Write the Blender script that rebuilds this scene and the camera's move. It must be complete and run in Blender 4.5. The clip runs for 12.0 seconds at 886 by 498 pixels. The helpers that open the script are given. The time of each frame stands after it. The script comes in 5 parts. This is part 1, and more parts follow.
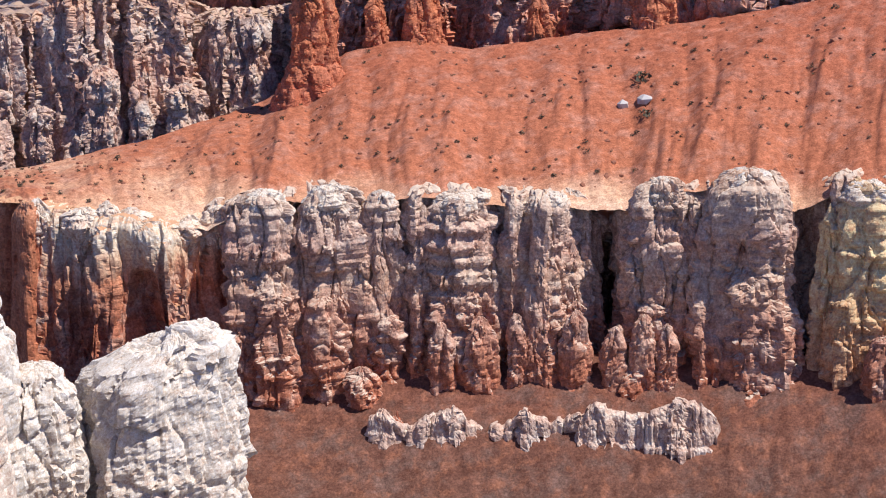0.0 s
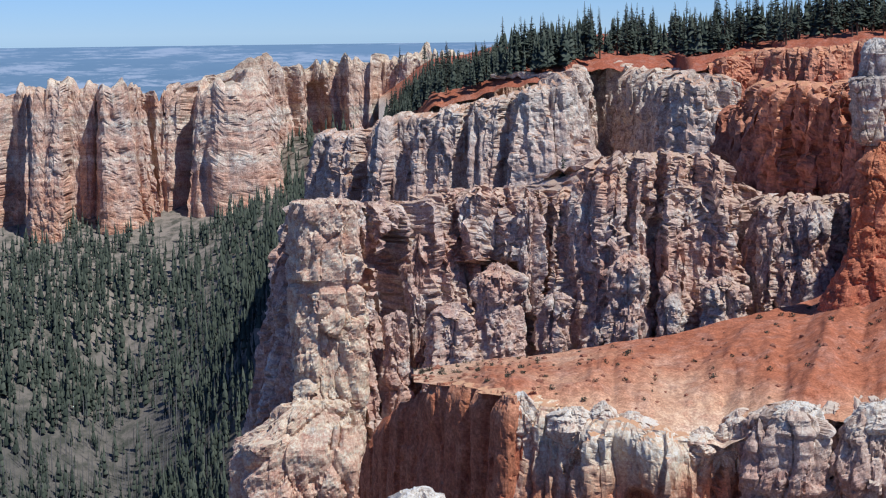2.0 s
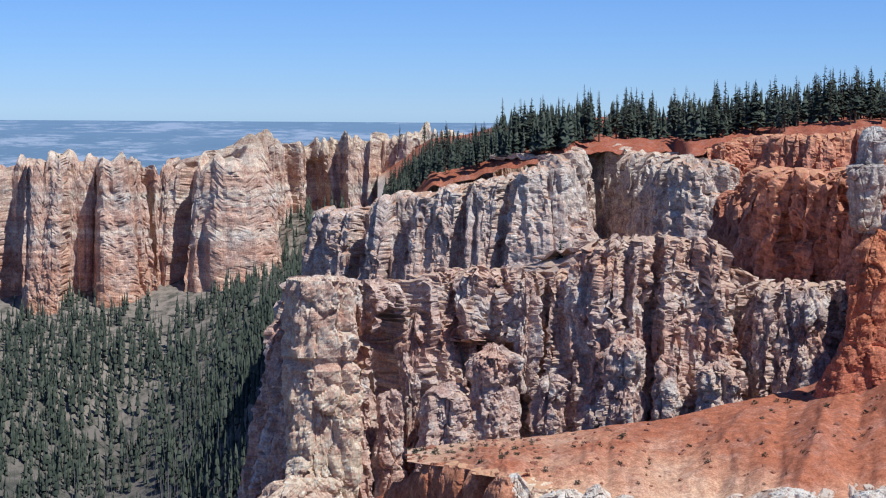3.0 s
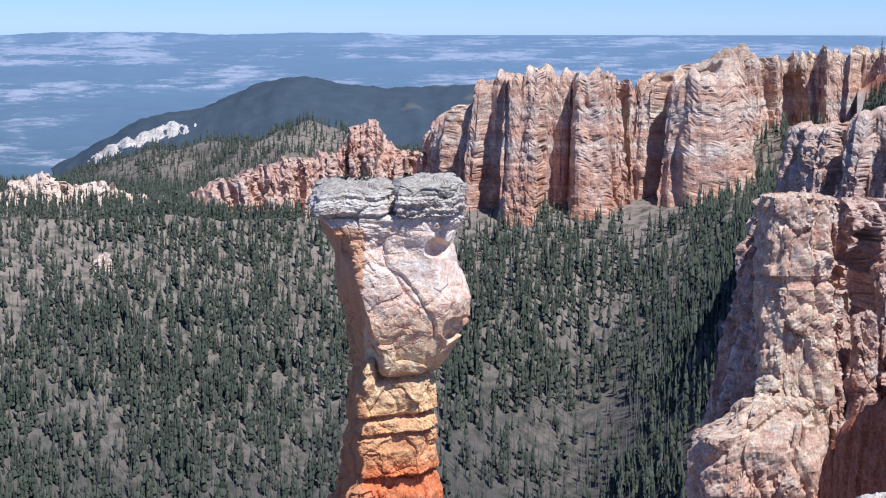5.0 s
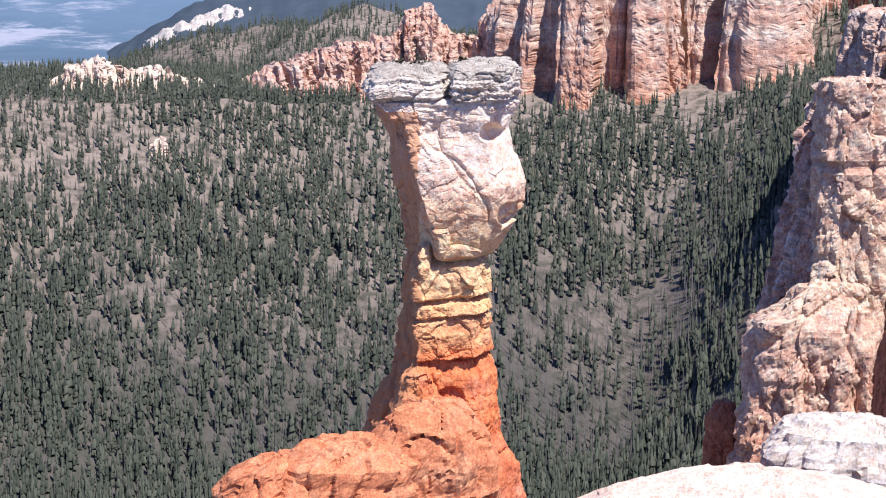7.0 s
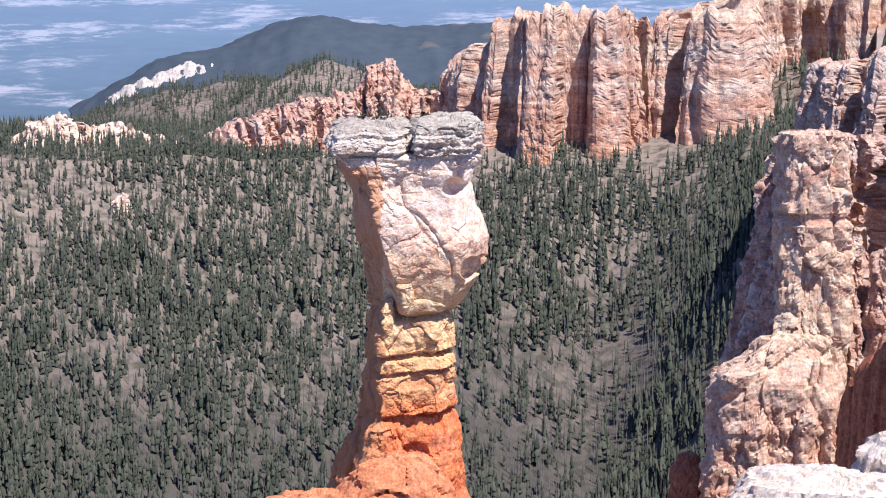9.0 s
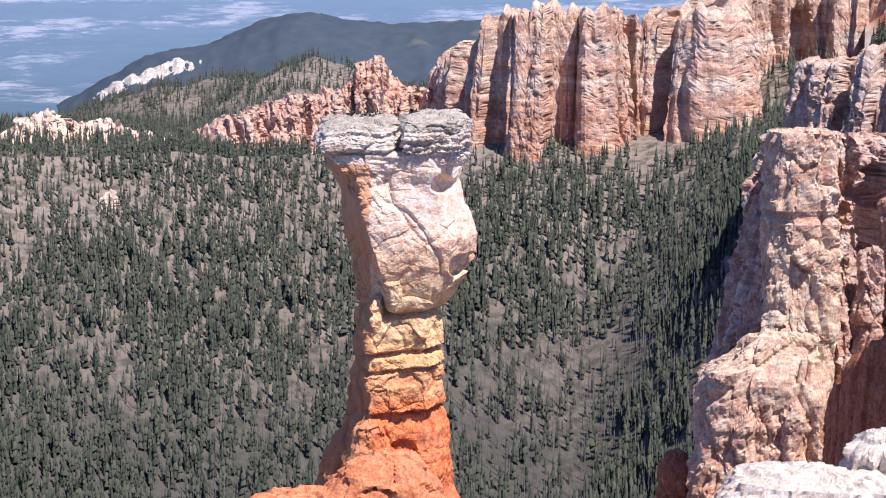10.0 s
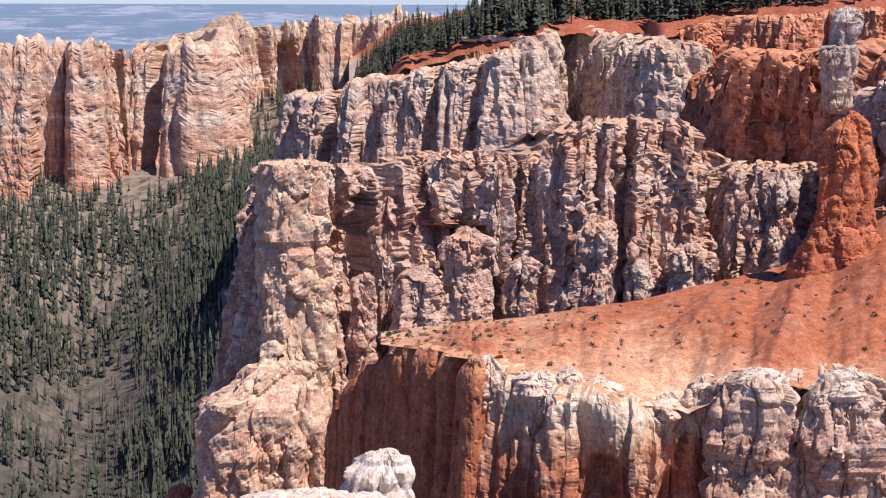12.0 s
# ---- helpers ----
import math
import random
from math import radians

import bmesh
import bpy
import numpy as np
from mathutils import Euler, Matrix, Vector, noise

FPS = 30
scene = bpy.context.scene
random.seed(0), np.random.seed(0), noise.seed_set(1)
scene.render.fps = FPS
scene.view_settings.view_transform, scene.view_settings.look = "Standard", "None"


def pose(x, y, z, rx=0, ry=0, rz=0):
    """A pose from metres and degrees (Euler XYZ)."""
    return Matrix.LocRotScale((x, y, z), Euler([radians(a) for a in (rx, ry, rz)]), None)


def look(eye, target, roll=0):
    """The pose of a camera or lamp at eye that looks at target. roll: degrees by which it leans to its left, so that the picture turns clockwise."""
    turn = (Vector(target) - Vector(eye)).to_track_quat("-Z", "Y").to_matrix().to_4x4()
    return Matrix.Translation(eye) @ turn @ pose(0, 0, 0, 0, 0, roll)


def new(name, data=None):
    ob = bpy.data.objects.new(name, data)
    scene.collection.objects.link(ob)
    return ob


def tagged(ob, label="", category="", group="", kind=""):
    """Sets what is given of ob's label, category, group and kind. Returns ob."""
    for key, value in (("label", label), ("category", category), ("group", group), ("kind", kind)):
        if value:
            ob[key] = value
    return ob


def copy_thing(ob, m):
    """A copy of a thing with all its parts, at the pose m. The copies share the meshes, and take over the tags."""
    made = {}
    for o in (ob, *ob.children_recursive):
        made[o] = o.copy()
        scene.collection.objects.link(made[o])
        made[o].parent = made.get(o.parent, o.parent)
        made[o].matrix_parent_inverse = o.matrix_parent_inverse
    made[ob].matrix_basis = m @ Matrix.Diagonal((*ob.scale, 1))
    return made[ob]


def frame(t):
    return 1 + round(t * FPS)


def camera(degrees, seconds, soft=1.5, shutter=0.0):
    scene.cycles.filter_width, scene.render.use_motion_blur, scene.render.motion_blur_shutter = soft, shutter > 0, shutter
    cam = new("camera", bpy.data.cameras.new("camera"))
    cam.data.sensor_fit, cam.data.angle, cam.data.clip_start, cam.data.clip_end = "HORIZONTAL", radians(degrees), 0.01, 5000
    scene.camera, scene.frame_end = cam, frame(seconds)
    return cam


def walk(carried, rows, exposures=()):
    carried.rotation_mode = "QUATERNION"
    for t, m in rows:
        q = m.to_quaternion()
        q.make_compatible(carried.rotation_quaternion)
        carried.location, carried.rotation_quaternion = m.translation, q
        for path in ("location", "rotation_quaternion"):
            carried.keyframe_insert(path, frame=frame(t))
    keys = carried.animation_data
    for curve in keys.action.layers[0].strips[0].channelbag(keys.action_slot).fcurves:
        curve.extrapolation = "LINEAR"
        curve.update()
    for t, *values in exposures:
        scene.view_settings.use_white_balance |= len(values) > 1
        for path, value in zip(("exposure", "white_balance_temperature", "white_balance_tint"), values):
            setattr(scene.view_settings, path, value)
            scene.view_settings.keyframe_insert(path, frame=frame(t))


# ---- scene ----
cam = camera(28.0, 12.0, soft=1.1)
# seconds, yaw, pitch, roll, metres drawn back along the line of sight
ROWS = [
    (0.0, -18.75, -14.44, -1.30, 24.0), (0.1, -17.1, -14.30, -1.10, 20.4), (0.2, -15.41, -14.16, -0.95, 16.7),
    (0.3, -13.95, -14.03, -0.95, 12.9), (0.4, -12.6, -13.87, -0.97, 9.2), (0.5, -11.35, -13.69, -0.99, 5.6),
    (0.6, -10.15, -13.52, -1.05, 2.3), (0.7, -8.97, -13.33, -1.08, 0.3), (0.85, -7.2, -12.86, -1.07, 0.0),
    (1.0, -5.54, -12.28, -1.05, 0.0), (1.5, -1.75, -9.67, -0.77, 0.0), (2.0, -0.11, -6.98, -0.70, 0.0),
    (2.5, 0.0, -5.14, -0.16, 0.0), (3.0, -0.22, -4.42, 0.40, 0.0), (3.25, 0.98, -4.50, 0.33, 0.0),
    (3.5, 3.57, -4.63, 0.22, 0.0), (3.7, 5.68, -4.65, 0.03, 0.0), (4.5, 12.6, -6.2, -0.05, 0.0),
    (5.3, 16.23, -7.58, -0.09, 0.0), (5.5, 17.06, -7.74, -0.17, 0.0), (6.0, 17.59, -8.63, -0.27, 0.0),
    (6.5, 17.25, -9.90, -0.22, 0.0), (7.0, 16.79, -10.94, -0.14, 0.0), (7.2, 16.23, -11.29, -0.04, 0.0),
    (8.0, 15.75, -10.4, -0.2, 0.0), (9.0, 15.58, -9.18, -0.33, 0.0), (9.5, 15.44, -9.17, -0.27, 0.0),
    (10.0, 15.20, -9.27, -0.17, 0.0), (10.5, 14.80, -9.60, 0.08, 0.0), (10.7, 13.6, -9.62, 0.3, 0.0), (11.0, 10.62, -9.61, 0.63, 0.0),
    (11.5, 4.69, -9.09, 0.73, 0.0), (11.7, 2.29, -8.77, 0.6, 0.0), (12.0, -1.13, -8.18, 0.20, 0.0),
]


def held(yaw, pitch, roll, back):
    m = pose(0, 0, 0, 90 + pitch, 0, yaw) @ pose(0, 0, 0, 0, 0, roll)
    return m @ pose(0, 0, back)


walk(cam, [(t, held(*r)) for t, *r in ROWS], exposures=[(0.0, -0.04, 6400, 11), (0.6, -0.34, 6250, 11), (1.5, -0.4, 6000, 8), (2.2, -0.38, 5720, 3), (3.7, -0.28, 5800, 5), (5.3, -0.12, 5700, 10), (6.2, 0.08, 5900, 13), (7.0, 0.18, 6150, 16), (10.5, 0.09, 6400, 18), (12.0, -0.06, 6950, 20)])

# ---- light ----
SUN_BEARING, SUN_HEIGHT = 127.0, 59.0
world = bpy.data.worlds.new("sky")
scene.world = world
world.use_nodes = True
wn = world.node_tree
sky = wn.nodes.new("ShaderNodeTexSky")
sky.sky_type, sky.sun_disc = "NISHITA", False
sky.sun_elevation, sky.sun_rotation = radians(SUN_HEIGHT), radians(SUN_BEARING)
sky.altitude = 2500
sky.dust_density, sky.ozone_density = 0.0, 3.0
tint = wn.nodes.new("ShaderNodeMix")
tint.data_type, tint.blend_type = "RGBA", "MULTIPLY"
tint.inputs[0].default_value = 1.0
tint.inputs[7].default_value = (0.82, 1.02, 1.56, 1)
wn.links.new(sky.outputs[0], tint.inputs[6])
wn.links.new(tint.outputs[2], wn.nodes["Background"].inputs[0])
wn.nodes["Background"].inputs[1].default_value = 0.09
sun = new("sun", bpy.data.lights.new("sun", "SUN"))
sun.data.energy, sun.data.angle, sun.data.color = 6.3, radians(0.53), (1.0, 0.94, 0.87)
sd = Vector((math.sin(radians(SUN_BEARING)) * math.cos(radians(SUN_HEIGHT)), math.cos(radians(SUN_BEARING)) * math.cos(radians(SUN_HEIGHT)), math.sin(radians(SUN_HEIGHT))))
sun.matrix_world = look(sd * 200, (0, 0, 0))


# ---- noise ----
rng = np.random.RandomState(7)
PERM = rng.permutation(512).astype(np.int64)
PERM = np.concatenate([PERM, PERM, PERM])
GRAD = rng.normal(size=(512, 3))
GRAD /= np.linalg.norm(GRAD, axis=1)[:, None]


def perlin(x, y, z):
    """Gradient noise, about -0.7 to 0.7, on arrays."""
    x, y, z = np.broadcast_arrays(np.asarray(x, float), np.asarray(y, float), np.asarray(z, float))
    xi, yi, zi = np.floor(x).astype(np.int64), np.floor(y).astype(np.int64), np.floor(z).astype(np.int64)
    xf, yf, zf = x - xi, y - yi, z - zi
    u, v, w = [a * a * a * (a * (a * 6 - 15) + 10) for a in (xf, yf, zf)]
    out = 0
    for dx in (0, 1):
        for dy in (0, 1):
            for dz in (0, 1):
                g = GRAD[PERM[PERM[PERM[(xi + dx) & 511] + ((yi + dy) & 511)] + ((zi + dz) & 511)]]
                d = g[..., 0] * (xf - dx) + g[..., 1] * (yf - dy) + g[..., 2] * (zf - dz)
                out = out + d * (u if dx else 1 - u) * (v if dy else 1 - v) * (w if dz else 1 - w)
    return out


def fbm(x, y, z, octaves=4):
    out, a = 0, 1.0
    for k in range(octaves):
        out = out + a * perlin(x * 2 ** k + 7.3 * k, y * 2 ** k + 3.1 * k, z * 2 ** k + 5.7 * k)
        a *= 0.5
    return out


def billow(x, y, z):
    """Rounded swells from 0 (sharp clefts) to about 1."""
    return np.minimum(np.abs(perlin(x, y, z)) * 2.4, 1.0) ** 0.7


def crag(x, y, z, seed=0):
    """Broken rock: blocks that stand out by chance, -0.5 to 0.5, with cracks between them."""
    x, y, z = np.broadcast_arrays(np.asarray(x, float), np.asarray(y, float), np.asarray(z, float))
    w = 0.38 * perlin(x * 1.1 + 3.3, y * 1.1, z * 1.1 + seed)
    x, y, z = x + w, y - w, z + 0.6 * w
    bx, by, bz = np.floor(x - 0.5).astype(np.int64), np.floor(y - 0.5).astype(np.int64), np.floor(z - 0.5).astype(np.int64)
    f1, f2, val = np.full(x.shape, 9.0), np.full(x.shape, 9.0), np.zeros(x.shape)
    for dx in (0, 1):
        for dy in (0, 1):
            for dz in (0, 1):
                cx, cy, cz = bx + dx, by + dy, bz + dz
                k = PERM[PERM[PERM[(cx + seed) & 511] + (cy & 511)] + (cz & 511)]
                g = GRAD[k]
                d = (cx + 0.5 + 0.5 * g[..., 0] - x) ** 2 + (cy + 0.5 + 0.5 * g[..., 1] - y) ** 2 + (cz + 0.5 + 0.5 * g[..., 2] - z) ** 2
                near = d < f1
                f2 = np.where(near, f1, np.minimum(f2, d))
                val = np.where(near, k / 512.0, val)
                f1 = np.where(near, d, f1)
    edge = np.minimum((np.sqrt(f2) - np.sqrt(f1)) * 6.0, 1.0)
    return (val - 0.5) * 0.9 + 0.36 * np.minimum(edge * 1.6, 1.0) - 0.38 - 0.03 * np.sqrt(f1)


def prisms(s, z, width, seed=0):
    """Upright slabs of rock side by side, each with its own stand and twist, 0 to 1, with sharp corners between them."""
    t = s / width + 0.55 * perlin(s / (width * 1.7), z / (width * 5), seed + 0.3)
    i = np.floor(t).astype(np.int64)
    def slab(j):
        k = PERM[(j + int(seed * 13)) & 511]
        return k / 512.0 * 0.75 + (PERM[k] / 512.0 - 0.5) * 0.9 * (t - j - 0.5) + 0.12
    e = np.clip((t - i - 0.84) / 0.16, 0, 1)
    return slab(i) * (1 - e) + slab(i + 1) * e


def strata(z, s, thick, seed=0.0):
    """Hard and soft beds: about -1 to 1 by height, gently warped along s."""
    t = z / thick + 0.6 * perlin(s / (thick * 14), seed, 0.5)
    a = perlin(t, seed + 1.5, 0.3) + 0.6 * perlin(t * 2.3, seed + 4.5, 0.7)
    return np.clip(a * 2.6, -1, 1)


def spot(bearing, away, slope):
    """A place fitted to the camera's view from the overlook: bearing and vertical angle in degrees, and chosen metres
    away.
    """
    b = np.radians(bearing)
    return np.stack([away * np.sin(b), away * np.cos(b), away * np.tan(np.radians(slope))], -1)


# ---- meshes ----
def sheet_mesh(name, grid, closed=False):
    """A mesh from a grid of places (rows, columns, 3)."""
    nr, nc = grid.shape[:2]
    idx = np.arange(nr * nc).reshape(nr, nc)
    if closed:
        idx = np.concatenate([idx, idx[:, :1]], 1)
    f = np.stack([idx[:-1, :-1], idx[:-1, 1:], idx[1:, 1:], idx[1:, :-1]], -1).reshape(-1, 4)
    return raw_mesh(name, grid.reshape(-1, 3), f)


def raw_mesh(name, verts, faces):
    me = bpy.data.meshes.new(name)
    faces = np.asarray(faces)
    n, k = faces.shape
    me.vertices.add(len(verts))
    me.vertices.foreach_set("co", np.asarray(verts, np.float32).ravel())
    me.loops.add(n * k)
    me.loops.foreach_set("vertex_index", faces.astype(np.int32).ravel())
    me.polygons.add(n)
    me.polygons.foreach_set("loop_start", (np.arange(n) * k).astype(np.int32))
    me.update(calc_edges=True)
    return me


def part(name, me, material, parent=None, label=""):
    me.materials.append(material)
    ob = new(name, me)
    if parent is not None:
        ob.parent = parent
    return tagged(ob, label)


def empty(name, place, label, category, group=""):
    ob = new(name)
    ob.location = place
    return tagged(ob, label, category, group)


# ---- materials ----
def mat(name):
    m = bpy.data.materials.new(name)
    m.use_nodes = True
    nt = m.node_tree
    return m, nt, nt.nodes["Principled BSDF"]


def add(nt, kind, **inputs):
    n = nt.nodes.new(kind)
    for k, v in inputs.items():
        n.inputs[k.replace("_", " ")].default_value = v
    return n


def noise_node(nt, scale, detail=6.0, rough=0.6, vec=None, stretch=None):
    n = add(nt, "ShaderNodeTexNoise", Scale=scale, Detail=detail, Roughness=rough)
    src = vec
    if src is None:
        src = nt.nodes.new("ShaderNodeNewGeometry").outputs["Position"]
    if stretch:
        mp = nt.nodes.new("ShaderNodeMapping")
        mp.inputs["Scale"].default_value = stretch
        nt.links.new(src, mp.inputs["Vector"])
        src = mp.outputs[0]
    nt.links.new(src, n.inputs["Vector"])
    return n


def math_node(nt, op, a, b):
    n = nt.nodes.new("ShaderNodeMath")
    n.operation = op
    for i, v in enumerate((a, b)):
        if isinstance(v, (int, float)):
            n.inputs[i].default_value = v
        else:
            nt.links.new(v, n.inputs[i])
    return n.outputs[0]


def ramp(nt, fac, stops, mode="LINEAR"):
    r = nt.nodes.new("ShaderNodeValToRGB")
    r.color_ramp.interpolation = mode
    e = r.color_ramp.elements
    while len(e) < len(stops):
        e.new(0.5)
    for el, (p, c) in zip(e, stops):
        el.position = p
        el.color = (*c, 1) if len(c) == 3 else c
    nt.links.new(fac, r.inputs[0])
    return r.outputs[0]


def mix(nt, fac, a, b, mode="MIX"):
    n = nt.nodes.new("ShaderNodeMix")
    n.data_type, n.blend_type = "RGBA", mode
    for v, i in ((fac, 0), (a, 6), (b, 7)):
        if isinstance(v, (int, float)):
            n.inputs[i].default_value = v
        elif isinstance(v, tuple):
            n.inputs[i].default_value = (*v, 1)
        else:
            nt.links.new(v, n.inputs[i])
    return n.outputs[2]


def rock_material(name, low, high, stops, size=1.0, pale=(0.62, 0.57, 0.52), pale_amount=0.35, soil=None, bands=0.35, streaks=0.25, bump=0.7, wander=2.0):
    """Bedded limestone: colours by height from low to high (metres), pale and stained patches, soil on what lies flat. size: metres of its grain."""
    m, nt, bsdf = mat(name)
    geo = nt.nodes.new("ShaderNodeNewGeometry")
    sep = nt.nodes.new("ShaderNodeSeparateXYZ")
    nt.links.new(geo.outputs["Position"], sep.inputs[0])
    warp = noise_node(nt, 0.12 / size, 4)
    h = math_node(nt, "ADD", sep.outputs[2], math_node(nt, "MULTIPLY", math_node(nt, "SUBTRACT", warp.outputs[0], 0.5), wander * 2))
    mr = add(nt, "ShaderNodeMapRange", **{"From_Min": low, "From_Max": high})
    nt.links.new(h, mr.inputs[0])
    col = ramp(nt, mr.outputs[0], stops)
    # thin beds
    beds = noise_node(nt, 1.0 / size, 4, 0.65, stretch=(0.05, 0.05, 1.6))
    col = mix(nt, bands, col, ramp(nt, beds.outputs[0], [(0.3, (0.32, 0.24, 0.2)), (0.5, (0.5, 0.5, 0.5)), (0.7, (0.85, 0.82, 0.78))]), "OVERLAY")
    # pale weathered patches
    pn = noise_node(nt, 0.35 / size, 7, 0.68)
    col = mix(nt, math_node(nt, "MULTIPLY", ramp(nt, pn.outputs[0], [(0.48, (0, 0, 0)), (0.62, (1, 1, 1))]), pale_amount), col, pale)
    # iron streaks running down
    sn = noise_node(nt, 1.1 / size, 5, 0.6, stretch=(1, 1, 0.14))
    col = mix(nt, math_node(nt, "MULTIPLY", ramp(nt, sn.outputs[0], [(0.52, (0, 0, 0)), (0.66, (1, 1, 1))]), streaks), col, (0.36, 0.15, 0.085))
    # grain
    gn = noise_node(nt, 5.0 / size, 6, 0.7)
    col = mix(nt, 0.75, col, ramp(nt, gn.outputs[0], [(0.3, (0.2, 0.17, 0.16)), (0.5, (0.5, 0.49, 0.48)), (0.68, (0.82, 0.82, 0.82))]), "OVERLAY")
    vn = noise_node(nt, 1.3 / size, 5, 0.6)
    col = mix(nt, 0.6, col, ramp(nt, vn.outputs[0], [(0.32, (0.3, 0.25, 0.24)), (0.5, (0.5, 0.49, 0.48)), (0.66, (0.72, 0.72, 0.72))]), "OVERLAY")
    if soil:
        nsep = nt.nodes.new("ShaderNodeSeparateXYZ")
        nt.links.new(geo.outputs["Normal"], nsep.inputs[0])
        k = math_node(nt, "ADD", nsep.outputs[2], math_node(nt, "MULTIPLY", math_node(nt, "SUBTRACT", pn.outputs[0], 0.5), 0.5))
        col = mix(nt, ramp(nt, k, [(0.72, (0, 0, 0)), (0.9, (1, 1, 1))]), col, soil)
    nt.links.new(col, bsdf.inputs["Base Color"])
    bsdf.inputs["Roughness"].default_value = 0.92
    bsdf.inputs["Specular IOR Level"].default_value = 0.15
    b1 = noise_node(nt, 3.4 / size, 10, 0.74, stretch=(1, 1, 0.6))
    b2 = noise_node(nt, 2.6 / size, 6, 0.65, stretch=(0.16, 0.16, 1.8))
    b3 = noise_node(nt, 9.0 / size, 6, 0.7)
    hh = math_node(nt, "ADD", b1.outputs[0], math_node(nt, "ADD", math_node(nt, "MULTIPLY", b2.outputs[0], 0.14), math_node(nt, "MULTIPLY", b3.outputs[0], 0.25)))
    bp = add(nt, "ShaderNodeBump", Strength=bump * 0.6, Distance=0.6 * size)
    nt.links.new(hh, bp.inputs["Height"])
    nt.links.new(bp.outputs[0], bsdf.inputs["Normal"])
    return m


WHITE, CREAM, PINK, SALMON = (0.66, 0.61, 0.56), (0.62, 0.5, 0.36), (0.53, 0.34, 0.29), (0.56, 0.29, 0.2)
ORANGE, RED, DEEP, GREY = (0.54, 0.21, 0.105), (0.45, 0.145, 0.085), (0.34, 0.105, 0.065), (0.42, 0.38, 0.36)

far_rock = rock_material("far_limestone", -62, -8, [(0.0, (0.55, 0.32, 0.22)), (0.3, (0.54, 0.34, 0.26)), (0.42, (0.6, 0.47, 0.39)), (0.5, (0.53, 0.33, 0.25)), (0.62, (0.6, 0.48, 0.4)), (0.72, (0.55, 0.36, 0.27)), (0.82, (0.57, 0.42, 0.33)), (1.0, (0.55, 0.45, 0.34))], 3.0, soil=(0.42, 0.34, 0.26), wander=3, bands=0.6)
castle_rock = rock_material("castle_limestone", -75, -25, [(0.0, (0.62, 0.38, 0.28)), (0.4, (0.62, 0.43, 0.35)), (0.7, (0.62, 0.39, 0.29)), (1.0, (0.64, 0.48, 0.39))], 3.0, soil=(0.45, 0.33, 0.26), wander=4)
mid_rock = rock_material("middle_limestone", -40, -4, [(0.0, (0.53, 0.37, 0.3)), (0.4, (0.54, 0.42, 0.36)), (0.7, (0.56, 0.47, 0.4)), (1.0, (0.52, 0.4, 0.31))], 2.2, soil=(0.5, 0.3, 0.2), wander=3)
rim_rock = rock_material("red_rim_limestone", -40, -3, [(0.0, (0.5, 0.21, 0.135)), (0.5, (0.42, 0.155, 0.1)), (0.8, (0.5, 0.21, 0.135)), (1.0, (0.58, 0.29, 0.18))], 2.0, soil=(0.55, 0.27, 0.15), pale_amount=0.25, pale=(0.58, 0.38, 0.3), wander=2)
front_rock = rock_material("front_limestone", -34, -9, [(0.0, (0.5, 0.28, 0.2)), (0.3, (0.54, 0.36, 0.29)), (0.5, (0.54, 0.39, 0.33)), (0.62, (0.5, 0.3, 0.23)), (0.75, (0.54, 0.41, 0.35)), (0.9, (0.54, 0.33, 0.24)), (1.0, (0.52, 0.43, 0.37))], 1.0, pale=(0.64, 0.59, 0.53), pale_amount=0.65, soil=(0.52, 0.36, 0.26), wander=2)
pillar_rock = rock_material("pillar_limestone", -42, -12, [(0.0, (0.6, 0.34, 0.23)), (0.25, (0.64, 0.43, 0.33)), (0.5, (0.67, 0.52, 0.39)), (0.75, (0.63, 0.43, 0.32)), (1.0, (0.6, 0.46, 0.36))], 1.0, pale=(0.7, 0.6, 0.5), soil=(0.62, 0.49, 0.37), wander=2)
cap_rock = rock_material("pale_cap_limestone", -24, -19, [(0.0, (0.62, 0.46, 0.35)), (0.5, (0.66, 0.57, 0.48)), (1.0, (0.6, 0.54, 0.48))], 0.6, pale=(0.7, 0.66, 0.6), soil=(0.66, 0.58, 0.49), wander=1)
cluster_rock = rock_material("cluster_limestone", -40, -19, [(0.0, DEEP), (0.3, (0.4, 0.16, 0.095)), (0.5, (0.47, 0.27, 0.2)), (0.62, (0.52, 0.36, 0.27)), (0.75, (0.48, 0.31, 0.25)), (0.88, (0.54, 0.42, 0.34)), (1.0, (0.52, 0.32, 0.21))], 0.8, pale=(0.58, 0.5, 0.43), pale_amount=0.45, soil=(0.6, 0.48, 0.38), wander=1.5)
right_rock = rock_material("right_cliff_limestone", -14, -2, [(0.0, (0.5, 0.18, 0.1)), (0.2, (0.52, 0.26, 0.18)), (0.45, (0.52, 0.38, 0.32)), (1.0, (0.52, 0.42, 0.36))], 0.9, pale_amount=0.4, streaks=0.5, wander=2)
mesa_rock = rock_material("mesa_red_rock", -40, -19.5, [(0.0, (0.42, 0.15, 0.09)), (0.4, (0.5, 0.185, 0.1)), (0.7, (0.47, 0.165, 0.09)), (0.86, (0.52, 0.21, 0.115)), (0.95, (0.56, 0.3, 0.19)), (1.0, (0.6, 0.42, 0.32))], 1.0, pale=(0.56, 0.26, 0.15), pale_amount=0.4, soil=(0.55, 0.31, 0.18), bands=0.12, streaks=0.55, wander=0.8)
